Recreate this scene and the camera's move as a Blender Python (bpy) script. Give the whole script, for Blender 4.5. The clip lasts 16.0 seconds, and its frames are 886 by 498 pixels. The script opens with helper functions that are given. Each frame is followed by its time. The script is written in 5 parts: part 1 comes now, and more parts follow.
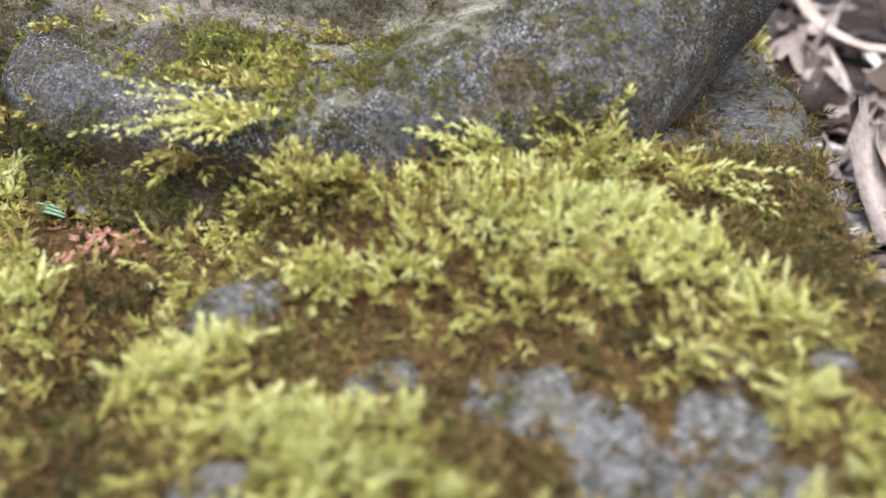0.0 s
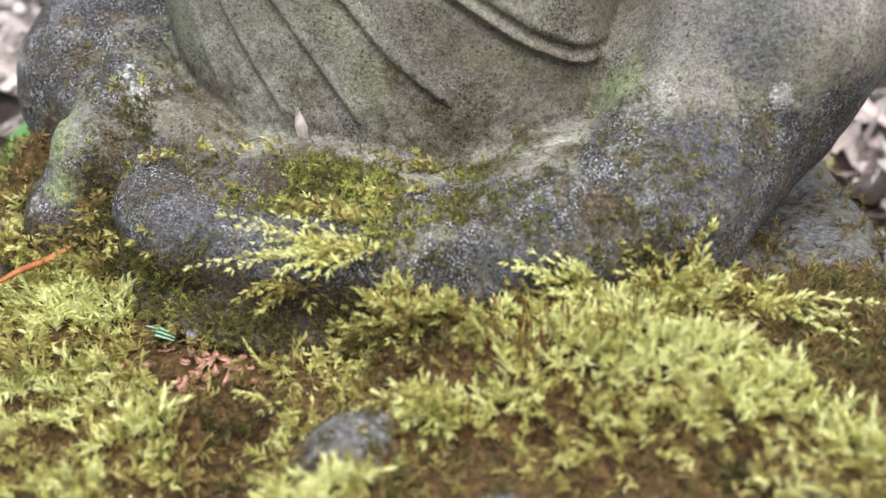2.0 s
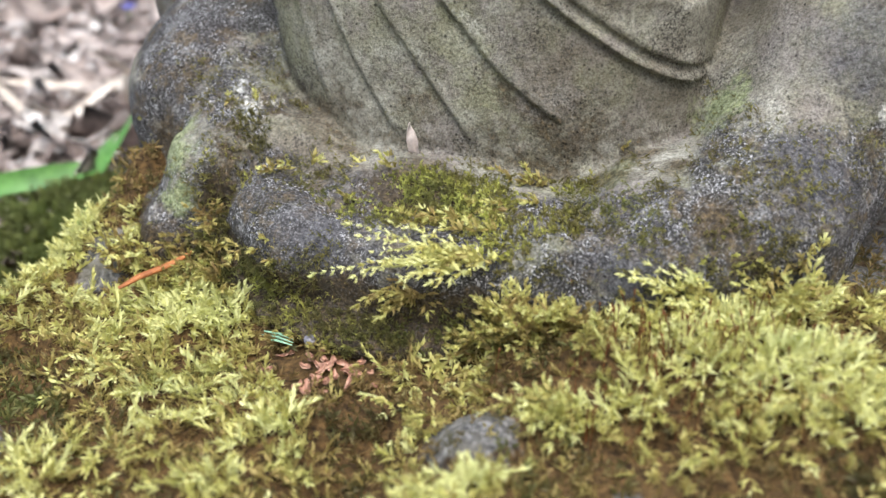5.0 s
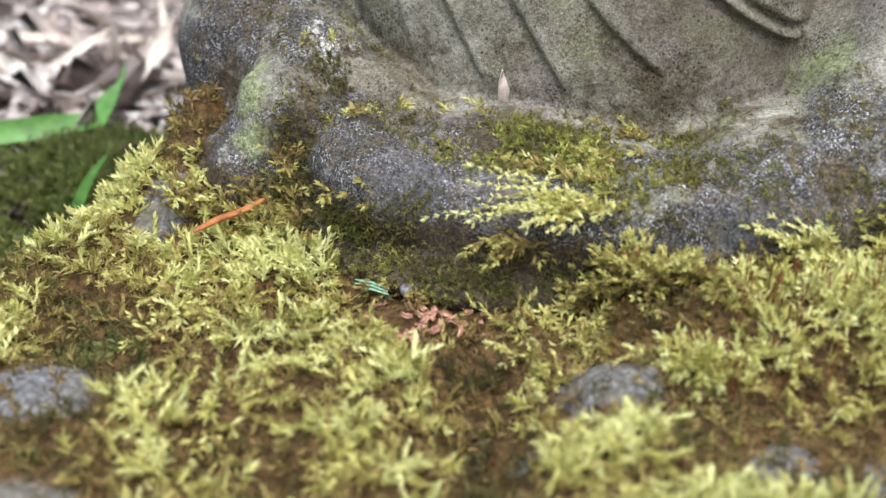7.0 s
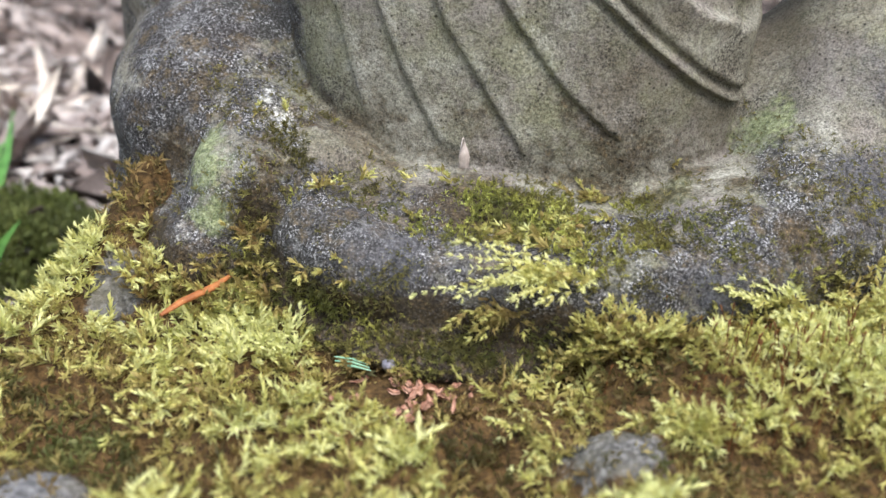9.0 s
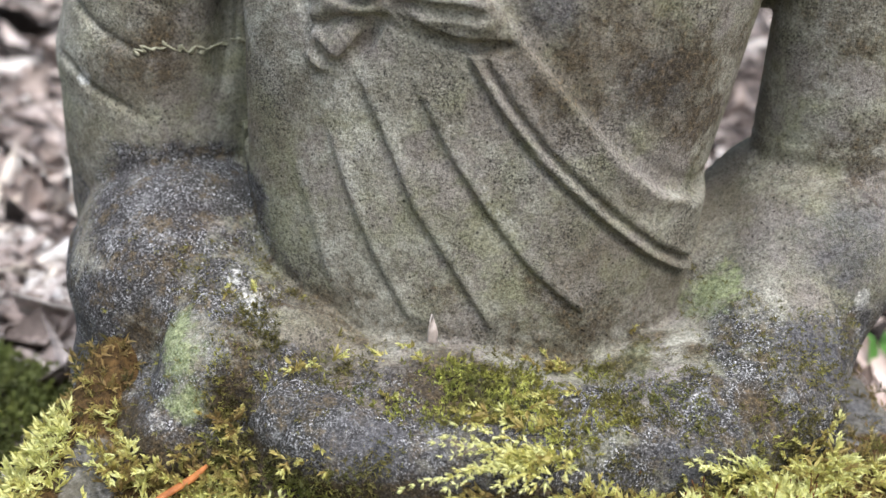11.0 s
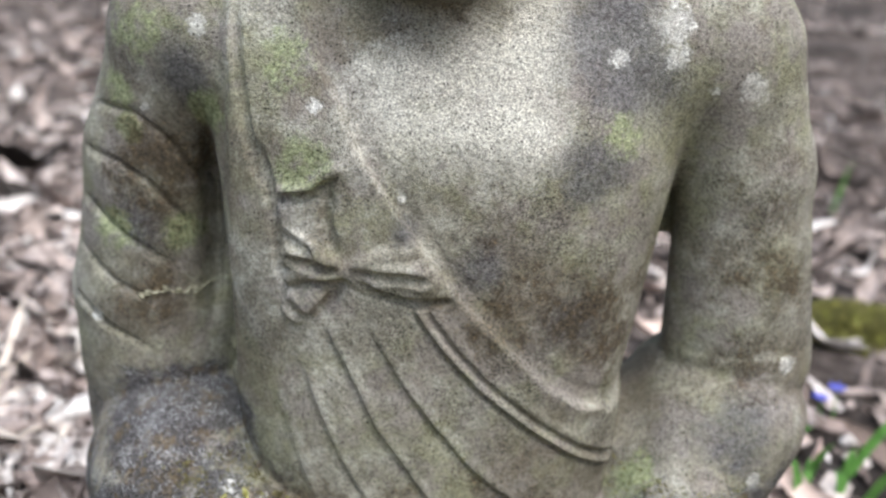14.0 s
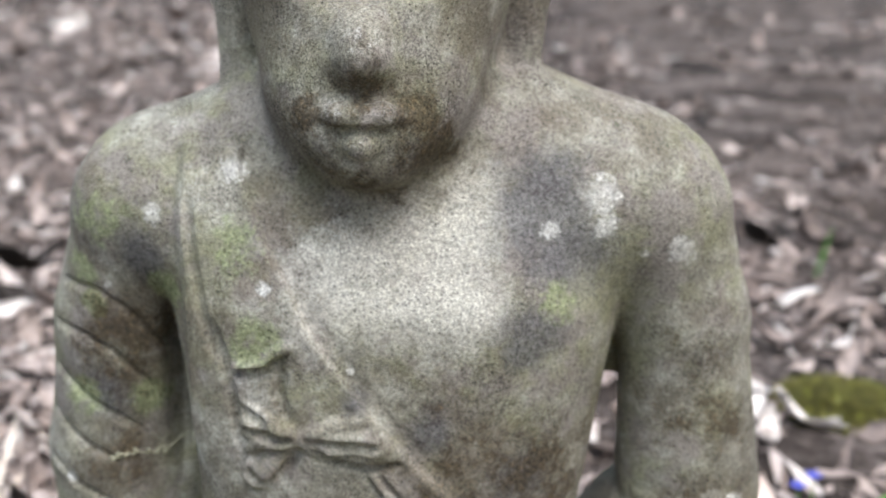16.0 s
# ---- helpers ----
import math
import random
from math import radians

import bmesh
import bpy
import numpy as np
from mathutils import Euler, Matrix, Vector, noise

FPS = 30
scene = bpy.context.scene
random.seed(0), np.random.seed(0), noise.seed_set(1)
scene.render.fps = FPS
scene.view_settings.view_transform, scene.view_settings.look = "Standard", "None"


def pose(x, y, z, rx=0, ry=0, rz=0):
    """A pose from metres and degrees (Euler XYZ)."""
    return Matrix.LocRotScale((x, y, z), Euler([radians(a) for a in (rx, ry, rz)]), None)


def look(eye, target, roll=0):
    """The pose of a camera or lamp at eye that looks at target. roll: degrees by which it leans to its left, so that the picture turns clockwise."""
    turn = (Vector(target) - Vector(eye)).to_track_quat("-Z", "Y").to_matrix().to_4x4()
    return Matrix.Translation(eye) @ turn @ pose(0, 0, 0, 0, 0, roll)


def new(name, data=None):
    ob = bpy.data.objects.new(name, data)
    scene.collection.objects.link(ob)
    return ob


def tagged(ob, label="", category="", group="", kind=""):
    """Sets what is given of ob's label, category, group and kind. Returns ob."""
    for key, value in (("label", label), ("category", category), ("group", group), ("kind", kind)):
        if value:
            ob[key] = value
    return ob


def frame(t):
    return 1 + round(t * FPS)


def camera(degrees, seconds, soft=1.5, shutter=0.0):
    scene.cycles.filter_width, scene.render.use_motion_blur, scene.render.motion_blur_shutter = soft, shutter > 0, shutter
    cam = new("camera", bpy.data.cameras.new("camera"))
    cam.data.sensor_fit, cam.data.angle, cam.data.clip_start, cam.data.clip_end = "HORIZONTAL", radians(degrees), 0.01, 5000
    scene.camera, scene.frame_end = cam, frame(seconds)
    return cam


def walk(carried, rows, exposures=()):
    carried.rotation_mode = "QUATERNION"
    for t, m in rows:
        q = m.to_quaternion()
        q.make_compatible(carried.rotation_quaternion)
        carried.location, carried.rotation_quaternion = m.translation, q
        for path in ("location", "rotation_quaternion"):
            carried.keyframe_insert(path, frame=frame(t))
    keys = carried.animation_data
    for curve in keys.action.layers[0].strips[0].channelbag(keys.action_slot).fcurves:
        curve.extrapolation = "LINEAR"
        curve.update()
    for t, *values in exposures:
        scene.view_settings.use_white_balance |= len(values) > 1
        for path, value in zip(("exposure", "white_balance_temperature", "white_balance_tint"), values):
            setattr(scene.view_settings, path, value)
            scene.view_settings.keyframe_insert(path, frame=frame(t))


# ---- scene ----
cam = camera(44.4, 16.0)
cam.data.dof.use_dof, cam.data.dof.focus_distance, cam.data.dof.aperture_fstop = True, 0.293, 11.0
METRES, EYE, TILT, LEAN, TURN = 0.35, 0.20, -30.0, 0.0, 0.0
ROWS = [
    (0.0, 0.0, 0.0, 0.0, 0.0, 0.0, -0.0),
    (0.5, -0.0115, -0.0072, 0.0133, 0.42, 0.78, 0.13),
    (1.0, -0.0272, -0.0156, 0.0245, 0.67, 1.25, 0.19),
    (1.5, -0.0449, -0.031, 0.0417, 1.08, 1.93, 0.29),
    (2.0, -0.0424, -0.0409, 0.0535, 1.58, 2.47, 0.29),
    (2.5, -0.0422, -0.0544, 0.0634, 1.96, 2.9, 0.1),
    (3.0, -0.0413, -0.0503, 0.0681, 2.26, 3.31, -0.01),
    (3.5, -0.0443, -0.0518, 0.0815, 2.41, 3.82, -0.03),
    (4.0, -0.0577, -0.0607, 0.0741, 2.58, 4.13, -0.18),
    (4.5, -0.0707, -0.0636, 0.0624, 2.9, 4.01, -0.26),
    (5.0, -0.1009, -0.0673, 0.0446, 3.21, 3.57, -0.56),
    (7.5, -0.2819, -0.029, 0.0115, -4.6, 3.42, -1.5),
    (8.0, -0.3062, -0.0198, 0.026, -6.78, 3.72, -0.49),
    (8.5, -0.3314, -0.027, 0.0368, -8.85, 3.95, 0.41),
    (11.0, -0.4195, -0.0465, 0.1425, -16.41, 7.18, 3.53),
    (11.5, -0.4333, -0.0815, 0.1682, -17.08, 7.98, 4.15),
    (12.0, -0.4434, -0.1156, 0.1852, -17.41, 8.48, 4.36),
    (12.5, -0.4483, -0.1657, 0.1982, -17.36, 8.76, 4.47),
    (13.0, -0.4581, -0.204, 0.2105, -16.95, 8.92, 4.67),
    (13.5, -0.4464, -0.2348, 0.2343, -16.62, 9.26, 5.09),
    (14.0, -0.437, -0.2567, 0.2661, -16.72, 9.87, 5.8),
    (14.5, -0.4376, -0.2868, 0.2877, -16.77, 10.55, 6.62),
    (15.0, -0.4165, -0.3053, 0.3189, -16.57, 11.21, 7.35),
    (15.5, -0.4026, -0.3298, 0.3417, -16.18, 11.69, 7.79),
    (16.0, -0.3881, -0.3495, 0.3649, -15.76, 12.13, 8.07),
]
walk(cam, [(t, pose(0, 0, EYE, TILT, LEAN, TURN) @ pose(METRES * x, METRES * y, METRES * z, 90 + pitch, roll, yaw)) for t, x, y, z, yaw, pitch, roll in ROWS])


# world, sun and exposure
SUN_AZ, SUN_EL = 150.0, 58.0
world = bpy.data.worlds.new("sky")
scene.world = world
world.use_nodes = True
wn = world.node_tree
sky = wn.nodes.new("ShaderNodeTexSky")
sky.sky_type, sky.sun_disc = "NISHITA", False
sky.sun_elevation, sky.sun_rotation = radians(SUN_EL), radians(SUN_AZ)
sky.dust_density, sky.ozone_density, sky.air_density = 4.0, 1.0, 1.5
wn.links.new(sky.outputs[0], wn.nodes["Background"].inputs[0])
wn.nodes["Background"].inputs[1].default_value = 0.085
sun_data = bpy.data.lights.new("sun", "SUN")
sun_data.energy, sun_data.angle, sun_data.color = 2.3, radians(48), (0.945, 0.965, 1.0)
sun = new("sun", sun_data)
sun.matrix_world = look((-0.25, -0.6, 2.4), (0, 0, 0))
scene.view_settings.exposure = 1.12


# ---- node materials ----
class Mat:
    """A principled material with a short way to add nodes."""

    def __init__(self, name, rough=0.85, spec=0.25):
        self.m = bpy.data.materials.new(name)
        self.m.use_nodes = True
        self.t = self.m.node_tree
        self.b = self.t.nodes["Principled BSDF"]
        self.b.inputs["Roughness"].default_value = rough
        self.b.inputs["Specular IOR Level"].default_value = spec
        self.co = self.t.nodes.new("ShaderNodeTexCoord").outputs["Object"]

    def put(self, socket, v):
        if isinstance(v, bpy.types.NodeSocket):
            self.t.links.new(v, socket)
        elif isinstance(v, tuple) and len(v) == 3:
            socket.default_value = (*v, 1)
        else:
            socket.default_value = v

    def noise(self, scale, detail=4.0, rough=0.6, kind="Fac"):
        n = self.t.nodes.new("ShaderNodeTexNoise")
        n.inputs["Scale"].default_value, n.inputs["Detail"].default_value, n.inputs["Roughness"].default_value = scale, detail, rough
        self.t.links.new(self.co, n.inputs["Vector"])
        return n.outputs[kind]

    def voronoi(self, scale, out="Distance"):
        n = self.t.nodes.new("ShaderNodeTexVoronoi")
        n.inputs["Scale"].default_value = scale
        self.t.links.new(self.co, n.inputs["Vector"])
        return n.outputs[out]

    def attr(self, name):
        n = self.t.nodes.new("ShaderNodeAttribute")
        n.attribute_name = name
        return n.outputs["Fac"]

    def ramp(self, fac, *stops):
        n = self.t.nodes.new("ShaderNodeValToRGB")
        e = n.color_ramp.elements
        while len(e) < len(stops):
            e.new(0.5)
        for el, (p, c) in zip(e, stops):
            el.position = p
            el.color = (*c, 1) if isinstance(c, tuple) else (c, c, c, 1)
        self.put(n.inputs[0], fac)
        return n.outputs[0]

    def mix(self, fac, a, b, mode="MIX"):
        n = self.t.nodes.new("ShaderNodeMix")
        n.data_type, n.blend_type = "RGBA", mode
        self.put(n.inputs[0], fac), self.put(n.inputs[6], a), self.put(n.inputs[7], b)
        return n.outputs[2]

    def math(self, op, a, b=0.5):
        n = self.t.nodes.new("ShaderNodeMath")
        n.operation, n.use_clamp = op, op not in ("ADD", "SUBTRACT")
        self.put(n.inputs[0], a), self.put(n.inputs[1], b)
        return n.outputs[0]

    def rand(self):
        return self.t.nodes.new("ShaderNodeObjectInfo").outputs["Random"]

    def colour(self, v):
        self.put(self.b.inputs["Base Color"], v)
        return self

    def bump(self, *layers):
        last = None
        for height, strength, dist in layers:
            n = self.t.nodes.new("ShaderNodeBump")
            n.inputs["Strength"].default_value, n.inputs["Distance"].default_value = strength, dist
            self.put(n.inputs["Height"], height)
            if last:
                self.t.links.new(last, n.inputs["Normal"])
            last = n.outputs[0]
        self.t.links.new(last, self.b.inputs["Normal"])
        return self


def stone_material():
    m = Mat("weathered_stone", 0.9, 0.2)
    fine, sand = m.noise(620, 4, 0.75), m.noise(1500, 3, 0.65)
    base = m.ramp(m.noise(70, 6, 0.7), (0.3, (0.154, 0.145, 0.115)), (0.5, (0.293, 0.283, 0.236)), (0.7, (0.465, 0.456, 0.40)))
    base = m.mix(m.ramp(m.noise(24, 5, 0.65), (0.46, 0.0), (0.58, 0.6)), base, (0.25, 0.252, 0.15))
    base = m.mix(m.ramp(m.noise(37, 5, 0.65), (0.5, 0.0), (0.6, 0.75)), base, (0.262, 0.236, 0.222))
    base = m.mix(m.ramp(m.noise(17, 5, 0.7), (0.49, 0.0), (0.61, 0.72)), base, (0.150, 0.128, 0.096))
    spk = m.math("MULTIPLY", m.ramp(m.noise(1500, 4, 0.7), (0.5, 0.0), (0.56, 1.0)), m.ramp(m.noise(31, 5, 0.7), (0.48, 0.0), (0.6, 0.85)))
    base = m.mix(spk, base, (0.055, 0.05, 0.045))
    edge = m.math("SUBTRACT", m.mix(0.62, m.noise(230, 6, 0.8), m.noise(44, 6, 0.75)), 0.5)

    def patch(name, lo, hi, top):
        return m.ramp(m.math("ADD", m.attr(name), m.math("ADD", edge, m.math("ADD", edge, edge))), (lo, 0.0), (hi, top))

    crust_and_shade = m.ramp(m.noise(1500, 5, 0.8), (0.44, (0.012, 0.012, 0.014)), (0.51, (0.045, 0.044, 0.049)), (0.56, (0.19, 0.19, 0.205)), (0.61, (0.66, 0.66, 0.68)))
    crust_and_shade = m.mix(m.ramp(m.noise(105, 6, 0.75), (0.46, 0.85), (0.55, 0.0)), crust_and_shade, m.ramp(sand, (0.42, (0.014, 0.013, 0.015)), (0.62, (0.11, 0.106, 0.114))))
    crust_and_shade = m.mix(m.ramp(m.noise(85, 6, 0.75), (0.55, 0.0), (0.63, 0.5)), crust_and_shade, m.ramp(sand, (0.37, (0.09, 0.088, 0.09)), (0.58, (0.42, 0.42, 0.43))))
    crust_and_shade = m.mix(m.ramp(m.noise(120, 6, 0.75), (0.51, 0.0), (0.60, 0.75)), crust_and_shade, m.ramp(fine, (0.4, (0.035, 0.026, 0.016)), (0.62, (0.17, 0.125, 0.07))))
    base = m.mix(patch("pale", 0.2, 0.8, 0.88), base, m.ramp(sand, (0.38, (0.44, 0.432, 0.375)), (0.60, (0.76, 0.752, 0.685))))
    base = m.mix(patch("crust_and_shade", 0.25, 0.6, 0.92), base, crust_and_shade)
    base = m.mix(patch("dark", 0.25, 0.95, 0.72), base, m.ramp(fine, (0.38, (0.05, 0.05, 0.058)), (0.62, (0.17, 0.17, 0.185))))
    base = m.mix(patch("green", 0.40, 0.66, 0.66), base, m.ramp(fine, (0.35, (0.13, 0.17, 0.065)), (0.65, (0.40, 0.45, 0.24))))
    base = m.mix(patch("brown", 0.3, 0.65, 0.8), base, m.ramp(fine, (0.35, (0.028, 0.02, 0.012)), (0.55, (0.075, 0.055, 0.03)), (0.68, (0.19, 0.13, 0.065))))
    ragged = m.math("MULTIPLY", m.attr("white"), m.math("ADD", m.math("MULTIPLY", m.math("SUBTRACT", m.noise(240, 6, 0.85), 0.5), 7.5), 0.62))
    base = m.mix(m.ramp(ragged, (0.30, 0.0), (0.66, 0.80)), base, m.ramp(fine, (0.35, (0.52, 0.52, 0.49)), (0.6, (0.8, 0.8, 0.77))))
    base = m.mix(0.85, base, m.ramp(m.mix(0.4, m.noise(1700, 3, 0.65), m.noise(760, 3, 0.6)), (0.40, 0.55), (0.5, 1.10), (0.60, 1.5)), "MULTIPLY")
    dots = m.ramp(m.voronoi(480), (0.12, 0.16), (0.24, 1.0))
    base = m.mix(m.ramp(m.noise(60, 5, 0.65), (0.44, 0.0), (0.56, 0.85)), base, dots, "MULTIPLY")
    m.colour(base)
    return m.bump((m.noise(300, 5, 0.7), 0.6, 0.0018), (m.noise(1300, 4, 0.7), 0.9, 0.0008)).m


def base_material():
    m = Mat("mossy_base_stone", 0.92, 0.2)
    mid, fine = m.noise(70, 6, 0.7), m.noise(480, 5, 0.7)
    grey = m.ramp(fine, (0.33, (0.036, 0.034, 0.033)), (0.5, (0.122, 0.118, 0.113)), (0.66, (0.31, 0.302, 0.292)))
    grey = m.mix(m.ramp(mid, (0.45, 0.0), (0.62, 0.6)), grey, (0.16, 0.145, 0.105))
    grey = m.mix(m.ramp(m.noise(28, 4, 0.6), (0.5, 0.0), (0.6, 0.6)), grey, m.ramp(fine, (0.35, (0.075, 0.075, 0.083)), (0.6, (0.25, 0.252, 0.275))))
    pits = m.ramp(m.voronoi(560), (0.16, 0.25), (0.26, 1.0))
    grey = m.mix(m.ramp(m.noise(110, 3), (0.42, 0.0), (0.55, 0.9)), grey, pits, "MULTIPLY")
    soil = m.ramp(fine, (0.35, (0.02, 0.012, 0.006)), (0.65, (0.15, 0.09, 0.035)))
    rough = m.math("SUBTRACT", m.noise(150, 6, 0.8), 0.5)
    cover = m.math("ADD", m.attr("bare"), m.math("ADD", rough, rough))
    m.colour(m.mix(m.ramp(cover, (0.35, 0.0), (0.55, 1.0)), soil, grey))
    return m.bump((mid, 0.7, 0.004), (fine, 0.8, 0.0012)).m


def moss_material(name, stops, sheen=0.3):
    m = Mat(name, 0.62, 0.3)
    tone = m.math("ADD", m.attr("tone"), m.math("MULTIPLY", m.math("SUBTRACT", m.noise(60, 3), 0.5), 0.5))
    col = m.ramp(tone, *stops)
    col = m.mix(m.ramp(m.noise(38, 3), (0.52, 0.0), (0.68, 0.4)), col, m.mix(0.5, col, (0.22, 0.36, 0.07)))
    tip = m.math("MULTIPLY", m.attr("tip"), 0.45)
    m.colour(m.mix(tip, col, m.mix(0.5, col, (0.63, 0.63, 0.26))))
    m.b.inputs["Subsurface Weight"].default_value = 0.0
    tr = m.t.nodes.new("ShaderNodeBsdfTranslucent")
    m.put(tr.inputs[0], m.mix(0.5, col, (0.51, 0.52, 0.20)))
    mx = m.t.nodes.new("ShaderNodeMixShader")
    mx.inputs[0].default_value = sheen
    m.t.links.new(m.b.outputs[0], mx.inputs[1])
    m.t.links.new(tr.outputs[0], mx.inputs[2])
    m.t.links.new(mx.outputs[0], m.t.nodes["Material Output"].inputs[0])
    return m.m


def soil_material():
    m = Mat("dark_leafy_soil", 0.95, 0.15)
    a, b, c = m.noise(14, 6, 0.7), m.noise(75, 6, 0.75), m.noise(3, 3)
    col = m.ramp(b, (0.36, (0.018, 0.015, 0.014)), (0.47, (0.08, 0.066, 0.060)), (0.57, (0.24, 0.20, 0.185)), (0.70, (0.51, 0.45, 0.42)))
    col = m.mix(m.ramp(m.noise(5.5, 4, 0.6), (0.44, 0.92), (0.56, 0.0)), col, (0.022, 0.018, 0.016))
    m.colour(m.mix(m.ramp(c, (0.45, 0.0), (0.7, 0.4)), col, (0.13, 0.098, 0.08)))
    return m.bump((a, 0.8, 0.03), (b, 0.9, 0.008)).m


def litter_material(name, ramp_stops, single):
    m = Mat(name, 0.8, 0.25)
    r = m.rand() if single else m.attr("tone")
    col = m.ramp(r, *ramp_stops)
    grain = m.ramp(m.noise(220, 5, 0.7), (0.35, 0.45), (0.65, 1.1))
    m.colour(m.mix(0.8, col, grain, "MULTIPLY"))
    return m.bump((m.noise(300, 4), 0.5, 0.001)).m


def plain_material(name, c1, c2, scale, rough=0.6, spec=0.35):
    m = Mat(name, rough, spec)
    m.colour(m.ramp(m.noise(scale, 4), (0.35, c1), (0.65, c2)))
    return m.bump((m.noise(scale * 3, 3), 0.3, 0.0005)).m


LITTER = ((0.0, (0.045, 0.038, 0.035)), (0.25, (0.20, 0.158, 0.142)), (0.5, (0.43, 0.35, 0.32)), (0.75, (0.61, 0.53, 0.495)), (1.0, (0.79, 0.74, 0.705)))
STONE = stone_material()
BASE = base_material()
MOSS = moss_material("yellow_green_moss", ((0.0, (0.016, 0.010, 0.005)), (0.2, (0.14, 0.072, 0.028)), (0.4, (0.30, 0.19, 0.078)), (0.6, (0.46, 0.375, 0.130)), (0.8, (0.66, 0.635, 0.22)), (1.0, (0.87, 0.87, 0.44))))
MOSS_OLIVE = moss_material("olive_moss", ((0.0, (0.02, 0.014, 0.007)), (0.2, (0.075, 0.055, 0.02)), (0.4, (0.17, 0.145, 0.045)), (0.6, (0.36, 0.35, 0.075)), (0.8, (0.62, 0.64, 0.16)), (1.0, (0.84, 0.86, 0.38))))
MOSS_DARK = moss_material("dark_green_moss", ((0.0, (0.012, 0.016, 0.006)), (0.5, (0.05, 0.075, 0.016)), (1.0, (0.16, 0.19, 0.04))))
SOIL = soil_material()
LEAF_ONE = litter_material("dry_leaf", ((0.0, (0.13, 0.094, 0.078)), (0.3, (0.33, 0.26, 0.235)), (0.6, (0.58, 0.495, 0.46)), (1.0, (0.82, 0.77, 0.735))), True)
PALE_LEAF = plain_material("pale_dry_leaf", (0.44, 0.335, 0.295), (0.74, 0.63, 0.58), 45, 0.7)
LEAF_ALL = litter_material("leaf_litter", LITTER, False)
STRAW = plain_material("pale_straw", (0.5, 0.42, 0.35), (0.78, 0.7, 0.62), 90, 0.7)
GREEN = plain_material("fresh_green_leaf", (0.055, 0.155, 0.028), (0.11, 0.27, 0.055), 120, 0.5, 0.4)
BLUE = plain_material("blue_petal", (0.05, 0.06, 0.38), (0.12, 0.14, 0.55), 300)
ORANGE = plain_material("orange_needle", (0.24, 0.075, 0.022), (0.42, 0.16, 0.05), 400)
PETAL = plain_material("pale_petal", (0.40, 0.33, 0.31), (0.68, 0.60, 0.57), 420)
PINK = plain_material("pink_petal", (0.62, 0.42, 0.40), (0.8, 0.62, 0.58), 200)
SETA = plain_material("red_brown_stalk", (0.09, 0.034, 0.014), (0.26, 0.10, 0.035), 600)
SEED = plain_material("grey_seed", (0.14, 0.14, 0.17), (0.32, 0.31, 0.36), 500)
NEEDLE = plain_material("pale_green_needle", (0.16, 0.32, 0.2), (0.3, 0.5, 0.35), 400)
RUSSET = plain_material("russet_flake", (0.27, 0.12, 0.075), (0.55, 0.33, 0.24), 500)
THREAD = plain_material("grey_web_thread", (0.26, 0.25, 0.17), (0.52, 0.51, 0.38), 700)

# the statue's own axes: x along its breadth, y away from its front
S = pose(-0.037, 0.32, 0, 0, 0, -19.5)


# ---- fields and meshing ----
def vnoise(p, scale, seed):
    """Smooth lattice noise in 0..1 at points p (n x 3)."""
    q = p * scale + seed * 17.31
    i = np.floor(q).astype(np.int64)
    f = (q - i).astype(np.float32)
    f = f * f * (3 - 2 * f)
    out = np.zeros(len(p), np.float32)
    for c in range(8):
        d = np.array([c & 1, c >> 1 & 1, c >> 2 & 1])
        k = i + d
        n = (k[:, 0] * 73856093 ^ k[:, 1] * 19349663 ^ k[:, 2] * 83492791 ^ seed * 2654435) & 0x7FFFFFFF
        n = (n * 1103515245 + 12345) & 0x7FFFFFFF
        n = (n >> 7 ^ n) * 1274126177 & 0x7FFFFFFF
        w = np.prod(np.where(d, f, 1 - f), axis=1)
        out += w * ((n >> 9) % 65536 / 65535.0)
    return out


def fbm(p, scale, seed, octaves=3):
    return sum(vnoise(p, scale * 2 ** o, seed + o) * 0.5 ** o for o in range(octaves)) / sum(0.5 ** o for o in range(octaves))


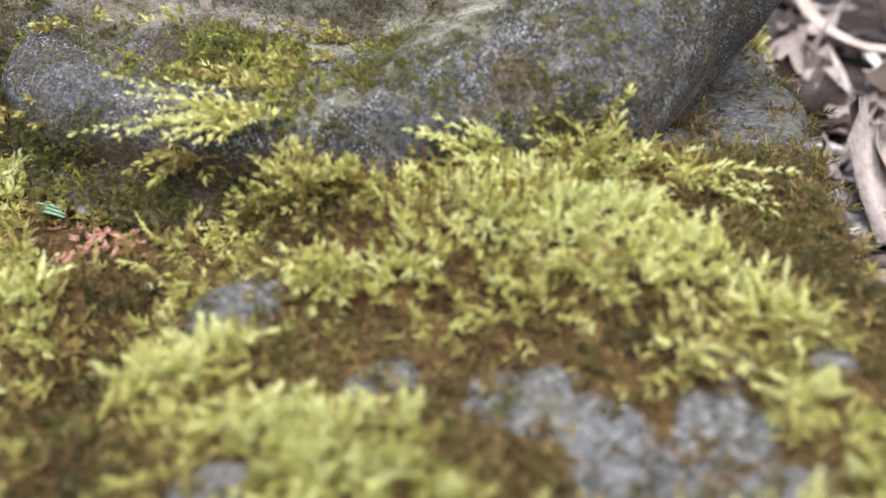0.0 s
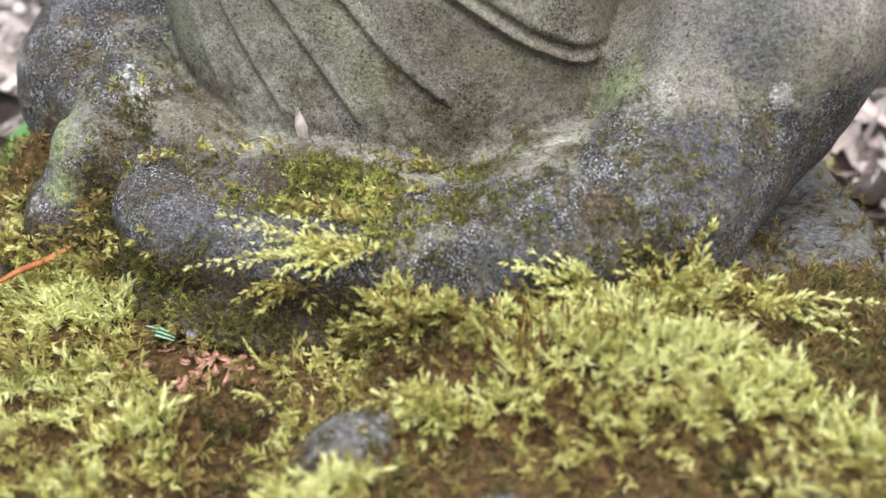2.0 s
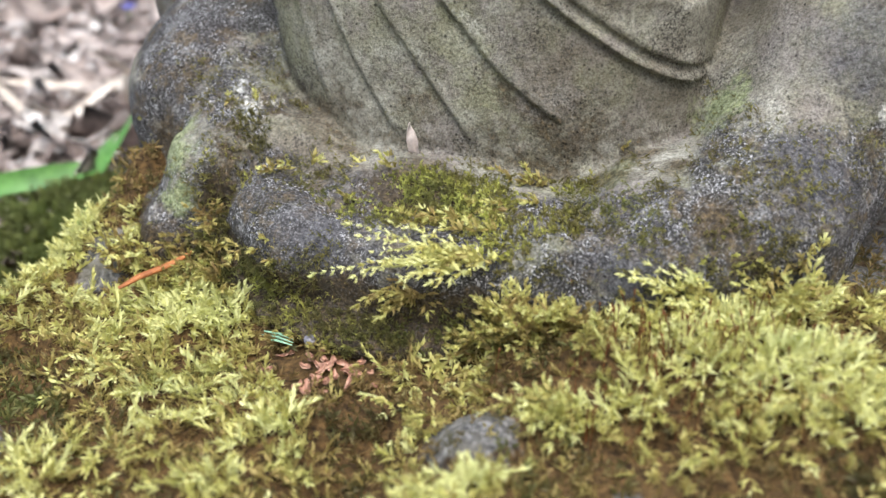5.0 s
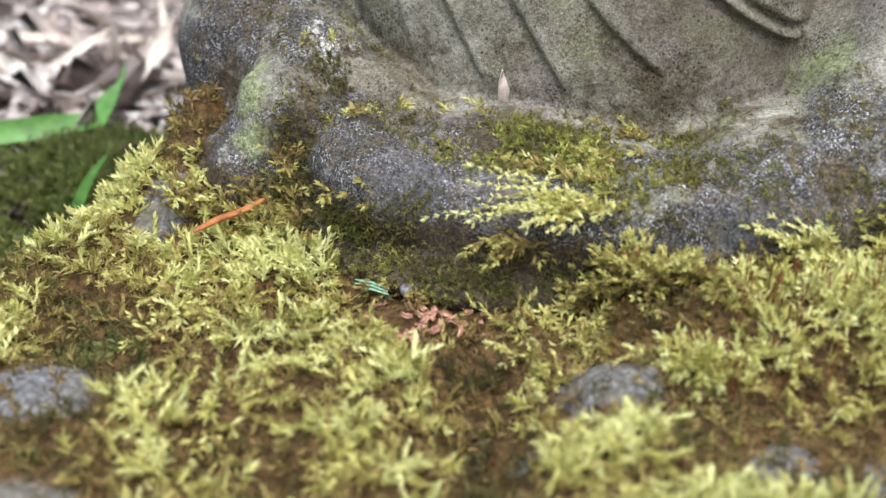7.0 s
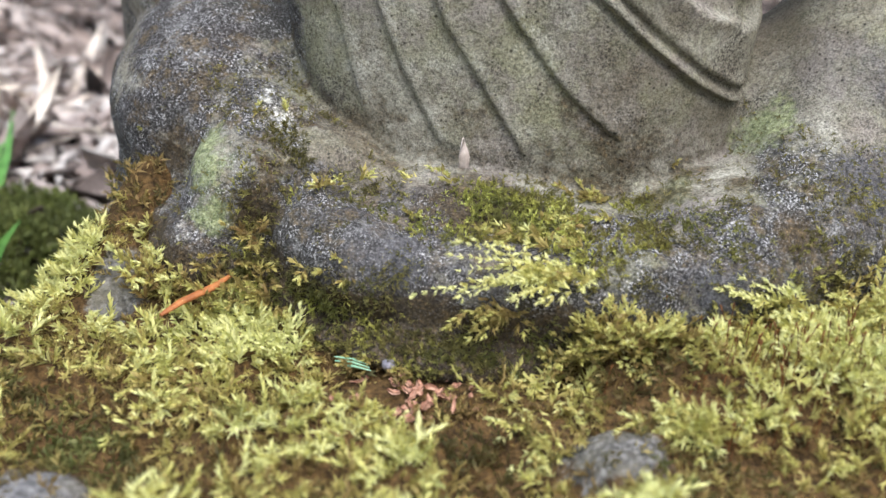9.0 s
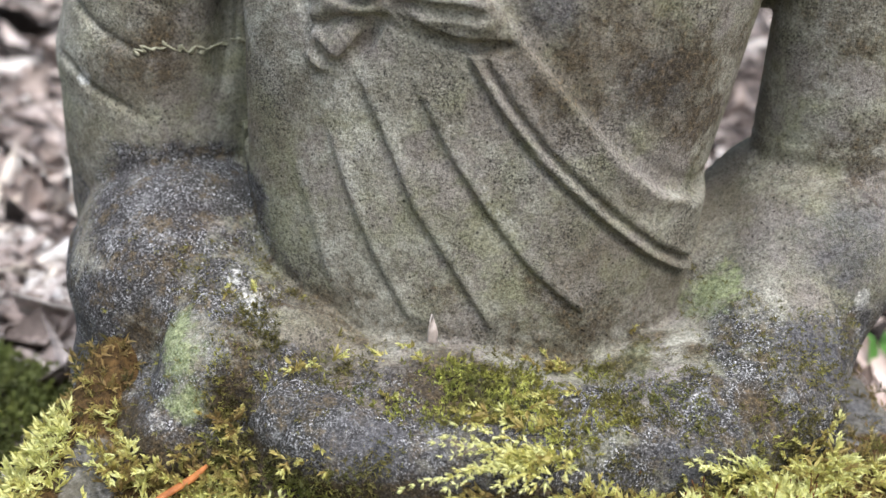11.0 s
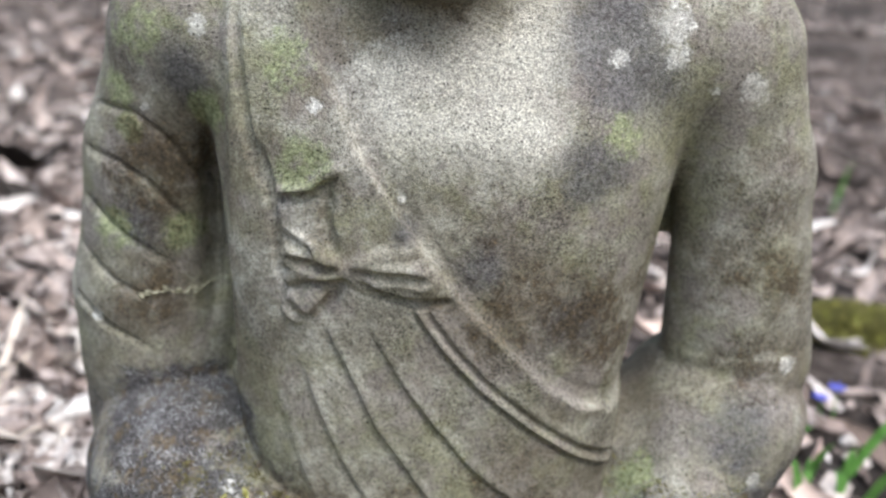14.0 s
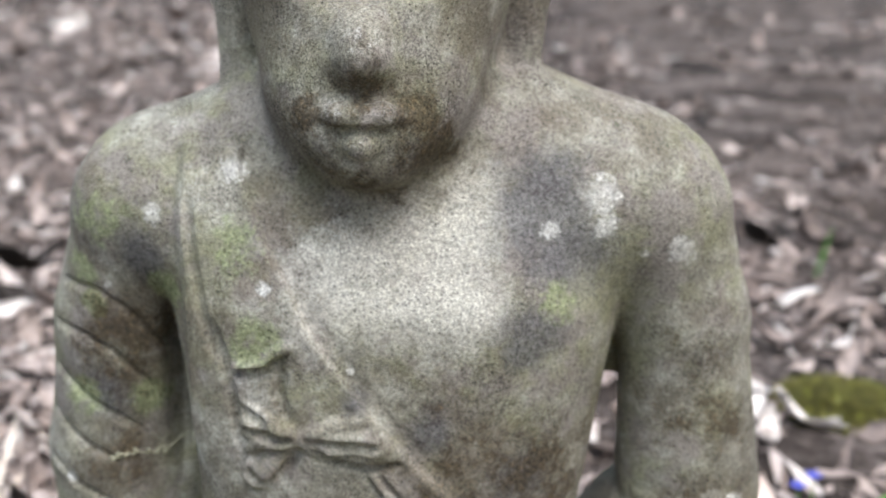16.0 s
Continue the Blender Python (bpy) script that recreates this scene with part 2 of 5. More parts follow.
class Field:
    """A signed distance field on a grid, shaped by adding and cutting rounded forms."""

    def __init__(self, lo, hi, h):
        self.lo, self.h = np.array(lo), h
        self.n = np.ceil((np.array(hi) - self.lo) / h).astype(int) + 1
        self.f = np.full(self.n, 0.05, np.float32)

    def block(self, lo, hi):
        a = np.clip(np.floor((np.array(lo) - self.lo) / self.h).astype(int), 0, self.n)
        b = np.clip(np.ceil((np.array(hi) - self.lo) / self.h).astype(int) + 1, 0, self.n)
        sl = tuple(slice(i, j) for i, j in zip(a, b))
        ax = [(self.lo[k] + self.h * np.arange(a[k], b[k])).astype(np.float32) for k in range(3)]
        return sl, np.meshgrid(*ax, indexing="ij", sparse=True)

    def join(self, sl, d, k):
        a = self.f[sl]
        h = np.maximum(k - np.abs(a - d), 0) / k
        self.f[sl] = np.minimum(a, d) - h * h * k / 4

    def cut(self, sl, d, k):
        a, d = self.f[sl], -d
        h = np.maximum(k - np.abs(a - d), 0) / k
        self.f[sl] = np.maximum(a, d) + h * h * k / 4

    def ball(self, c, r, k=0.006, cut=False):
        r = np.array(r if isinstance(r, tuple) else (r, r, r), float)
        sl, (x, y, z) = self.block(np.array(c) - r - 2 * k - 0.004, np.array(c) + r + 2 * k + 0.004)
        q = np.sqrt(((x - c[0]) / r[0]) ** 2 + ((y - c[1]) / r[1]) ** 2 + ((z - c[2]) / r[2]) ** 2)
        g = np.sqrt(((x - c[0]) / r[0] ** 2) ** 2 + ((y - c[1]) / r[1] ** 2) ** 2 + ((z - c[2]) / r[2] ** 2) ** 2) + 1e-6
        (self.cut if cut else self.join)(sl, q * (q - 1) / g, k)

    def limb(self, a, b, ra, rb, k=0.006, cut=False):
        a, b = np.array(a, float), np.array(b, float)
        m = max(ra, rb) + 2 * k + 0.004
        sl, (x, y, z) = self.block(np.minimum(a, b) - m, np.maximum(a, b) + m)
        ab = b - a
        t = np.clip(((x - a[0]) * ab[0] + (y - a[1]) * ab[1] + (z - a[2]) * ab[2]) / (ab @ ab), 0, 1)
        d = np.sqrt((x - a[0] - t * ab[0]) ** 2 + (y - a[1] - t * ab[1]) ** 2 + (z - a[2] - t * ab[2]) ** 2) - (ra + t * (rb - ra))
        (self.cut if cut else self.join)(sl, d, k)

    def chain(self, pts, radii, k=0.006, cut=False):
        for a, b, ra, rb in zip(pts, pts[1:], radii, radii[1:]):
            self.limb(a, b, ra, rb, k, cut)

    def front(self, x, z):
        """The y at which a ray from the front meets the form at x, z."""
        i, k = np.rint((np.array([x, z]) - self.lo[[0, 2]]) / self.h).astype(int)
        col = self.f[i, :, k]
        j = int(np.argmax(col < 0))
        return self.lo[1] + self.h * (j if col[j] < 0 else len(col) * 0.5)

    def top(self, x, y, below=0.15):
        """The height of the form at x, y, arrays."""
        i = np.clip(np.rint((x - self.lo[0]) / self.h).astype(int), 0, self.n[0] - 1)
        j = np.clip(np.rint((y - self.lo[1]) / self.h).astype(int), 0, self.n[1] - 1)
        m = min(self.n[2], int((below - self.lo[2]) / self.h))
        col = self.f[i, j, :m][:, ::-1] < 0
        k = np.argmax(col, axis=1)
        z = self.lo[2] + self.h * (m - 1 - k)
        return np.where(col.any(axis=1), z, -1.0)

    def crease(self, pts, r=0.002, depth=0.0, add=False, k=0.002):
        """A groove or a welt that follows points (x, z) over the front."""
        fine = []
        for (xa, za), (xb, zb) in zip(pts, pts[1:]):
            for s in range(6):
                fine.append((xa + (xb - xa) * s / 6, za + (zb - za) * s / 6))
        fine.append(pts[-1])
        n = len(fine)
        ys = [self.front(x, z) for x, z in fine]
        ys = [sum(ys[max(0, i - 2):i + 3]) / len(ys[max(0, i - 2):i + 3]) for i in range(n)]
        where = [(x, y + depth, z) for (x, z), y in zip(fine, ys)]
        rr = [r * min(1, 0.35 + 4 * min(i, n - 1 - i) / n) for i in range(n)]
        self.chain(where, rr, k, not add)

    def relief(self, line, shape, y_max=0.012, reach=0.013, ends=(0.012, 0.005)):
        """Raises or sinks the front along a line of (x, z); shape gives the rise at the signed distance to the upper right of it."""
        pts = np.array(line)
        lo, hi = pts.min(0) - reach, pts.max(0) + reach
        sl, (x, y, z) = self.block((lo[0], self.lo[1], lo[1]), (hi[0], y_max, hi[1]))
        X, Z = x[:, 0, :], z[:, 0, :]
        best = np.full((X.shape[0], Z.shape[1]), 9.0, np.float32)
        side, along, run = best * 0, best * 0, 0.0
        for a, b in zip(pts, pts[1:]):
            d = b - a
            L = np.hypot(*d)
            t = np.clip(((X - a[0]) * d[0] + (Z - a[1]) * d[1]) / L ** 2, 0, 1)
            e = np.hypot(X - a[0] - t * d[0], Z - a[1] - t * d[1])
            w = e < best
            best, side, along = np.where(w, e, best), np.where(w, np.sign((Z - a[1]) * d[0] - (X - a[0]) * d[1]), side), np.where(w, run + t * L, along)
            run += L
        rise = shape(best * side) * np.clip(along / ends[0], 0, 1) * np.clip((run - along) / ends[1], 0, 1) * np.clip((reach - best) / 0.003, 0, 1)
        self.f[sl] -= (rise[:, None, :] * np.clip((y_max - y) / 0.01, 0, 1)).astype(np.float32)

    def mesh(self):
        """Quads of the zero surface (surface nets): vertices and faces."""
        f, n = self.f, self.n
        neg = f < 0
        cnt = np.zeros(n - 1, np.int8)
        for c in range(8):
            cnt += neg[c & 1:n[0] - 1 + (c & 1), c >> 1 & 1:n[1] - 1 + (c >> 1 & 1), c >> 2 & 1:n[2] - 1 + (c >> 2 & 1)]
        act = np.argwhere((cnt > 0) & (cnt < 8))
        idx = np.full(n - 1, -1, np.int32)
        idx[tuple(act.T)] = np.arange(len(act))
        acc, num = np.zeros((len(act), 3)), np.zeros(len(act))
        for axis in range(3):
            for c in range(4):
                d = np.zeros(3, int)
                o = [k for k in range(3) if k != axis]
                d[o[0]], d[o[1]] = c & 1, c >> 1
                e = d.copy()
                e[axis] = 1
                fa, fb = f[tuple((act + d).T)], f[tuple((act + e).T)]
                hit = (fa < 0) != (fb < 0)
                t = np.where(hit, fa / np.where(hit, fa - fb, 1), 0)
                p = np.tile(d.astype(float), (len(act), 1))
                p[:, axis] = t
                acc += p * hit[:, None]
                num += hit
        verts = self.lo + self.h * (act + acc / num[:, None])
        faces = []
        for axis in range(3):
            o = [k for k in range(3) if k != axis]
            a = [slice(None)] * 3
            b = [slice(None)] * 3
            a[axis], b[axis] = slice(0, -1), slice(1, None)
            diff = np.argwhere(neg[tuple(a)] != neg[tuple(b)])
            ok = np.all((diff[:, o] > 0) & (diff[:, o] < (n - 1)[o]), axis=1)
            diff = diff[ok]
            q = []
            for s, t in ((-1, -1), (0, -1), (0, 0), (-1, 0)):
                m = diff.copy()
                m[:, o[0]] += s
                m[:, o[1]] += t
                q.append(idx[tuple(m.T)])
            q = np.stack(q, 1)
            flip = neg[tuple(diff.T)] ^ (axis == 1)
            faces.append(np.where(flip[:, None], q, q[:, ::-1]))
        return verts, np.concatenate(faces)


def pleat(up, down, wide, narrow):
    """A fold's section: a lip that falls away slowly on one side and a sharp hollow on the other."""
    def section(s):
        w = 0.5 + 0.5 * np.tanh(s / 0.0006)
        return w * up * np.exp(-np.maximum(s, 0) / wide) - (1 - w) * down * np.exp(np.minimum(s, 0) / narrow)
    return section


def bead(*parts):
    """A section of rounded ribs and grooves: rise, centre, half width."""
    return lambda s: sum(h * np.exp(-((s - c) / w) ** 2) for h, c, w in parts)


def mesh_object(name, verts, faces, material, m=None, smooth=True, **fields):
    """A mesh object from arrays, faces being all of one size, with point attributes."""
    me = bpy.data.meshes.new(name)
    verts, faces = np.asarray(verts, np.float32), np.asarray(faces, np.int32)
    k = faces.shape[1]
    me.vertices.add(len(verts))
    me.vertices.foreach_set("co", verts.ravel())
    me.loops.add(faces.size)
    me.loops.foreach_set("vertex_index", faces.ravel())
    me.polygons.add(len(faces))
    me.polygons.foreach_set("loop_start", np.arange(0, faces.size, k, dtype=np.int32))
    me.polygons.foreach_set("use_smooth", np.full(len(faces), smooth))
    me.update(calc_edges=True)
    me.validate()
    for key, val in fields.items():
        me.attributes.new(key, "FLOAT", "POINT").data.foreach_set("value", np.asarray(val, np.float32))
    me.materials.append(material)
    ob = new(name, me)
    if m is not None:
        ob.matrix_world = m
    return ob


def spots(p, rows, flat=False):
    """The strongest of soft round spots (x, y, z, radius) at points p; flat: seen from the front."""
    out = np.zeros(len(p), np.float32)
    for x, y, z, r in rows:
        w = (1, 0, 1) if flat else (1, 1, 1)
        d = np.sqrt(((p - np.array([x, y, z])) ** 2 * w).sum(1)) / r
        out = np.maximum(out, np.clip(1.4 - d, 0, 1))
    return out * (p[:, 1] < 0.03) if flat else out


# ---- ground ----
def ground_height(x, y):
    p = np.stack([x, y, 0 * x], 1)
    near = np.clip(1.5 - np.hypot(x, y) / 4, 0, 1)
    return 0.010 + 0.02 * (fbm(p, 7, 3) - 0.5) * near + 0.05 * (fbm(p, 1.1, 9) - 0.5) * near


def build_ground():
    rings = np.concatenate([np.linspace(0.0, 2.5, 120), np.geomspace(2.6, 400, 60)])
    n = 160
    a = np.linspace(0, 2 * np.pi, n, endpoint=False)
    x = (rings[:, None] * np.cos(a)).ravel()
    y = (rings[:, None] * np.sin(a)).ravel()
    z = ground_height(x, y)
    i, j = np.meshgrid(np.arange(len(rings) - 1), np.arange(n), indexing="ij")
    k = (j + 1) % n
    faces = np.stack([i * n + j, (i + 1) * n + j, (i + 1) * n + k, i * n + k], -1).reshape(-1, 4)
    ob = mesh_object("ground", np.stack([x, y, z], 1), faces, SOIL, S)
    tagged(ob, "dark garden soil under leaf litter and wood chips", "ground", kind="structure")


build_ground()


# ---- stone base ----
BARE = [(0.078, -0.140, 0.0055), (0.103, -0.138, 0.0095), (0.118, -0.143, 0.0080), (0.138, -0.138, 0.0090), (0.128, -0.155, 0.0120), (0.149, -0.153, 0.0080), (0.134, -0.120, 0.0045), (0.155, -0.115, 0.004), (0.114, -0.033, 0.010),
        (0.041, -0.130, 0.0105), (0.064, -0.180, 0.006), (0.027, -0.149, 0.003), (-0.077, -0.166, 0.0120), (0.076, -0.143, 0.0055), (-0.095, -0.084, 0.0085), (0.130, -0.006, 0.020), (0.136, 0.036, 0.028), (-0.056, -0.205, 0.012)]
BROWN = [(0.090, -0.139, 0.0100), (0.112, -0.124, 0.0080), (0.099, -0.151, 0.009), (0.131, -0.060, 0.0150), (0.150, -0.084, 0.0090), (0.048, -0.108, 0.0075), (0.048, -0.074, 0.009), (0.112, -0.159, 0.006), (0.160, -0.096, 0.014), (0.057, -0.106, 0.009),
         (0.150, -0.05, 0.02), (-0.100, -0.045, 0.016), (-0.102, -0.015, 0.022), (-0.050, -0.148, 0.008), (-0.066, -0.184, 0.010), (0.15, -0.02, 0.03), (0.070, -0.128, 0.006), (0.164, -0.12, 0.008)]
BRIGHT = [(0.088, -0.095, 0.0180), (0.066, -0.101, 0.0130), (0.113, -0.098, 0.0140), (0.055, -0.119, 0.007), (0.098, -0.056, 0.0135), (0.146, -0.107, 0.0085), (0.070, -0.172, 0.0140), (0.086, -0.164, 0.0115), (-0.020, -0.125, 0.007), (0.035, -0.160, 0.0045), (0.150, -0.133, 0.0050),
          (0.138, -0.125, 0.004), (0.032, -0.090, 0.006), (0.120, -0.062, 0.008), (-0.106, -0.080, 0.0130), (-0.115, -0.104, 0.0090), (-0.055, -0.101, 0.0130), (-0.075, -0.107, 0.0120), (-0.032, -0.126, 0.0090), (-0.052, -0.168, 0.0075), (-0.031, -0.154, 0.0080), (-0.003, -0.138, 0.0060), (-0.010, -0.163, 0.0075), (0.076, -0.112, 0.0150), (0.048, -0.152, 0.0080), (-0.050, -0.129, 0.0090)]
HOLLOW = [(0.013, -0.129, 0.0105), (0.020, -0.150, 0.0085), (0.024, -0.164, 0.010), (0.036, -0.184, 0.0110), (-0.086, -0.136, 0.0120), (-0.100, -0.124, 0.0065), (0.010, -0.118, 0.006), (-0.014, -0.177, 0.006), (0.008, -0.185, 0.010), (-0.068, -0.146, 0.008), (-0.058, -0.130, 0.004), (-0.040, -0.140, 0.005), (-0.022, -0.148, 0.004), (-0.062, -0.160, 0.006), (-0.034, -0.174, 0.006), (0.098, -0.128, 0.004), (0.080, -0.118, 0.003), (0.120, -0.112, 0.0035)]
# where fallen flakes, needles and a seed lie open
OPEN = [(-0.008, -0.110, 0.010), (-0.022, -0.104, 0.009), (-0.004, -0.099, 0.008), (-0.013, -0.116, 0.007)]


def flat_spots(x, y, rows):
    out = np.zeros(len(x), np.float32)
    for a, b, r in rows:
        out = np.maximum(out, np.clip(1.5 - np.hypot(x - a, y - b) / r, 0, 1))
    return out


def base_height(x, y):
    p = np.stack([x, y, 0 * x + 0.37], 1)
    h = 0.077 + 0.055 * (x - 0.03) + 0.012 * (fbm(p, 32, 5) - 0.5) + 0.004 * (fbm(p, 120, 8) - 0.5)
    dome = np.clip(1 - ((x - 0.042) ** 2 + (y + 0.130) ** 2) / 0.012 ** 2, 0, 1)
    dip = np.exp(-((x - 0.018) ** 2 + (y + 0.145) ** 2) / 0.016 ** 2)
    by = np.clip((y + 0.098) / 0.060, 0, 1)
    bank = np.exp(-((x + 0.098) / 0.019) ** 2) * by * by * (3 - 2 * by) * np.clip((0.06 - y) / 0.05, 0, 1)
    sx, sy = np.clip((x - 0.029) / 0.016, 0, 1), np.clip((y + 0.124) / 0.030, 0, 1)
    rise = sx * sx * (3 - 2 * sx) * sy * sy * (3 - 2 * sy) * np.clip((0.140 - x) / 0.03, 0, 1) * np.clip((0.0 - y) / 0.05, 0, 1)
    h = h + 0.0035 * flat_spots(x, y, BRIGHT) - 0.0045 * flat_spots(x, y, HOLLOW)
    return h + 0.0055 * np.sqrt(dome) - 0.007 * dip + 0.037 * bank + 0.012 * rise + 0.008 * np.exp(-((x + 0.074) / 0.020) ** 2 - ((y + 0.086) / 0.012) ** 2)


def base_outline(x, y):
    """Distance outside the plan of the base: wider at its front."""
    left = -0.112 + 0.18 * (y + 0.02)
    right = 0.146 - 0.24 * (y - 0.0)
    d = np.maximum(left - x, x - right) * 0.97
    return np.maximum(d, np.maximum(-0.25 - y, y - 0.10))


BASE_FIELD = Field((-0.19, -0.285, -0.02), (0.245, 0.14, 0.135), 0.0025)


def build_base():
    F = BASE_FIELD
    _, (x, y, z) = F.block(F.lo, F.lo + F.h * (F.n - 1))
    X, Y = np.broadcast_arrays(x[:, :, 0], y[:, :, 0])
    h = base_height(X.ravel(), Y.ravel()).reshape(X.shape)
    wob = (fbm(np.stack([X.ravel(), Y.ravel(), 0 * X.ravel()], 1), 28, 21) - 0.5).reshape(X.shape) * 0.014
    o = base_outline(X, Y) + wob
    a = z - h[:, :, None]
    b = o[:, :, None] - 0.12 * (0.08 - z) + 0.0 * z
    k = 0.016
    m = np.maximum(k - np.abs(a - b), 0) / k
    F.f = (np.maximum(a, b) + m * m * k / 4).astype(np.float32)
    verts, faces = F.mesh()
    bare = np.where(verts[:, 2] < h.min() - 0.012, 0.5, flat_spots(verts[:, 0], verts[:, 1], BARE))
    ob = mesh_object("mossy_slab", verts, faces, BASE, S, bare=bare)
    tagged(ob, "weathered grey stone slab overgrown with moss under the statue", "stone slab")


build_base()

# ---- the statue, one mesh ----
STATUE_BOX = ((-0.152, -0.122, 0.066), (0.158, 0.092, 0.452), 0.00086)
STATUE_FIELD = Field(*STATUE_BOX)
EDGE = ((-0.026, 0.2471), (-0.0189, 0.2366), (-0.008, 0.2212), (0.0014, 0.2085), (0.0145, 0.1941), (0.0297, 0.1794), (0.0412, 0.1680), (0.0522, 0.1605), (0.0620, 0.1578), (0.0700, 0.1600))
EDGE_TOP = ((-0.0485, 0.2937), (-0.0435, 0.2826), (-0.0392, 0.2712), (-0.0312, 0.2590), (-0.026, 0.2471))


def build_statue():
    F = STATUE_FIELD
    # trunk
    sl, (x, y, z) = F.block((-0.12, -0.08, 0.07), (0.12, 0.085, 0.325))
    zz = z.ravel()
    w = np.interp(zz, (0.07, 0.11, 0.15, 0.20, 0.24, 0.27, 0.30, 0.325), (0.060, 0.062, 0.067, 0.074, 0.081, 0.080, 0.066, 0.035))[None, None, :]
    smooth = np.ones(17) / 17
    w = np.convolve(np.pad(w.ravel(), 8, "edge"), smooth, "valid")[None, None, :]
    d = np.interp(zz, (0.07, 0.12, 0.20, 0.25, 0.28, 0.30, 0.325), (0.043, 0.0435, 0.046, 0.050, 0.046, 0.038, 0.028))[None, None, :]
    cy = np.interp(zz, (0.07, 0.2, 0.25, 0.30, 0.325), (0.0, 0.0, 0.004, 0.012, 0.014))[None, None, :]
    d = np.convolve(np.pad(d.ravel(), 8, "edge"), smooth, "valid")[None, None, :]
    cy = np.convolve(np.pad(cy.ravel(), 8, "edge"), smooth, "valid")[None, None, :]
    q = (np.abs(x / w) ** 2.5 + np.abs((y - cy) / d) ** 2.5) ** (1 / 2.5)
    F.join(sl, np.maximum((q - 1) * d, np.maximum(z - 0.318, 0.075 - z)), 0.004)
    # shoulders, neck, arms
    F.limb((-0.086, 0.008, 0.274), (0.086, 0.006, 0.279), 0.031, 0.0305, 0.014)
    F.limb((-0.012, 0.012, 0.315), (-0.068, 0.010, 0.278), 0.026, 0.032, 0.014)
    F.limb((0.0, 0.012, 0.318), (0.066, 0.010, 0.284), 0.026, 0.032, 0.014)
    F.limb((-0.006, 0.012, 0.29), (-0.006, 0.008, 0.35), 0.032, 0.029, 0.014)
    F.chain(((0.093, 0.006, 0.272), (0.1055, 0.006, 0.236), (0.1125, 0.008, 0.165)), (0.0270, 0.0230, 0.0275), 0.006)
    F.chain(((-0.092, 0.012, 0.264), (-0.102, 0.020, 0.225), (-0.106, 0.022, 0.172)), (0.0285, 0.0300, 0.0330), 0.006)
    F.chain(((-0.106, 0.022, 0.172), (-0.1055, 0.022, 0.150), (-0.1035, 0.022, 0.126)), (0.0325, 0.0320, 0.0330), 0.006)
    F.limb((-0.084, 0.032, 0.225), (-0.084, 0.034, 0.160), 0.024, 0.028, 0.006)
    F.limb((0.0780, -0.09, 0.1700), (0.0780, 0.09, 0.1700), 0.0062, 0.0062, 0.002, True)
    F.limb((0.0785, -0.09, 0.1820), (0.0785, 0.09, 0.1820), 0.0050, 0.0050, 0.002, True)
    F.limb((0.0795, -0.09, 0.1940), (0.0795, 0.09, 0.1940), 0.0036, 0.0036, 0.002, True)
    F.limb((0.0800, -0.09, 0.2020), (0.0800, 0.09, 0.2020), 0.0024, 0.0024, 0.002, True)
    F.limb((0.082, 0.024, 0.262), (0.082, 0.024, 0.217), 0.013, 0.012, 0.004)
    F.chain(((0.0790, -0.030, 0.245), (0.0800, -0.026, 0.215), (0.0800, -0.024, 0.19), (0.0800, -0.030, 0.150), (0.0770, -0.036, 0.130)), (0.003, 0.009, 0.008, 0.005, 0.002), 0.003, True)
    F.ball((-0.0815, -0.034, 0.200), (0.0058, 0.044, 0.050), 0.003, True)
    # thighs, lap and crossed shins, a form of their own that meets the robe in a sharp line
    L = Field(*STATUE_BOX)
    L.ball((0.1085, 0.004, 0.143), (0.0315, 0.036, 0.029), 0.010)
    L.limb((0.104, 0.020, 0.131), (0.088, -0.044, 0.102), 0.033, 0.023, 0.014)
    L.limb((0.060, 0.010, 0.118), (0.098, 0.010, 0.118), 0.030, 0.030, 0.010)
    L.limb((0.090, 0.030, 0.10), (0.082, -0.026, 0.090), 0.033, 0.026, 0.010)
    L.limb((-0.099, 0.022, 0.115), (-0.077, -0.038, 0.093), 0.035, 0.019, 0.010)
    L.limb((-0.098, 0.03, 0.09), (-0.077, -0.028, 0.080), 0.032, 0.015, 0.010)
    L.ball((-0.090, -0.002, 0.110), (0.038, 0.050, 0.036), 0.010)
    L.chain(((-0.082, -0.006, 0.120), (-0.068, -0.040, 0.1120), (-0.0695, -0.060, 0.1030), (-0.0745, -0.069, 0.088), (-0.077, -0.070, 0.070)), (0.012, 0.0125, 0.0115, 0.0115, 0.013), 0.008)
    L.limb((-0.088, -0.055, 0.080), (-0.105, -0.030, 0.082), 0.014, 0.016, 0.010)
    L.ball((0.0, -0.030, 0.080), (0.084, 0.056, 0.0255), 0.008)
    L.chain(((0.088, -0.044, 0.100), (0.068, -0.062, 0.0955), (0.040, -0.074, 0.0935), (0.002, -0.079, 0.0925), (-0.030, -0.081, 0.0935), (-0.0435, -0.072, 0.0955)),
            (0.0235, 0.0195, 0.0140, 0.0112, 0.0118, 0.0118), 0.005)
    L.ball((0.004, -0.049, 0.088), (0.074, 0.034, 0.0240), 0.005)
    L.ball((-0.002, -0.062, 0.086), (0.052, 0.0300, 0.0185), 0.005)
    L.ball((-0.006, -0.068, 0.077), (0.048, 0.034, 0.0095), 0.003)
    L.ball((-0.058, -0.068, 0.078), (0.021, 0.020, 0.016), 0.005)
    L.ball((-0.054, -0.040, 0.101), (0.026, 0.029, 0.0190), 0.008)
    L.ball((0.060, -0.042, 0.098), (0.026, 0.030, 0.0195), 0.008)
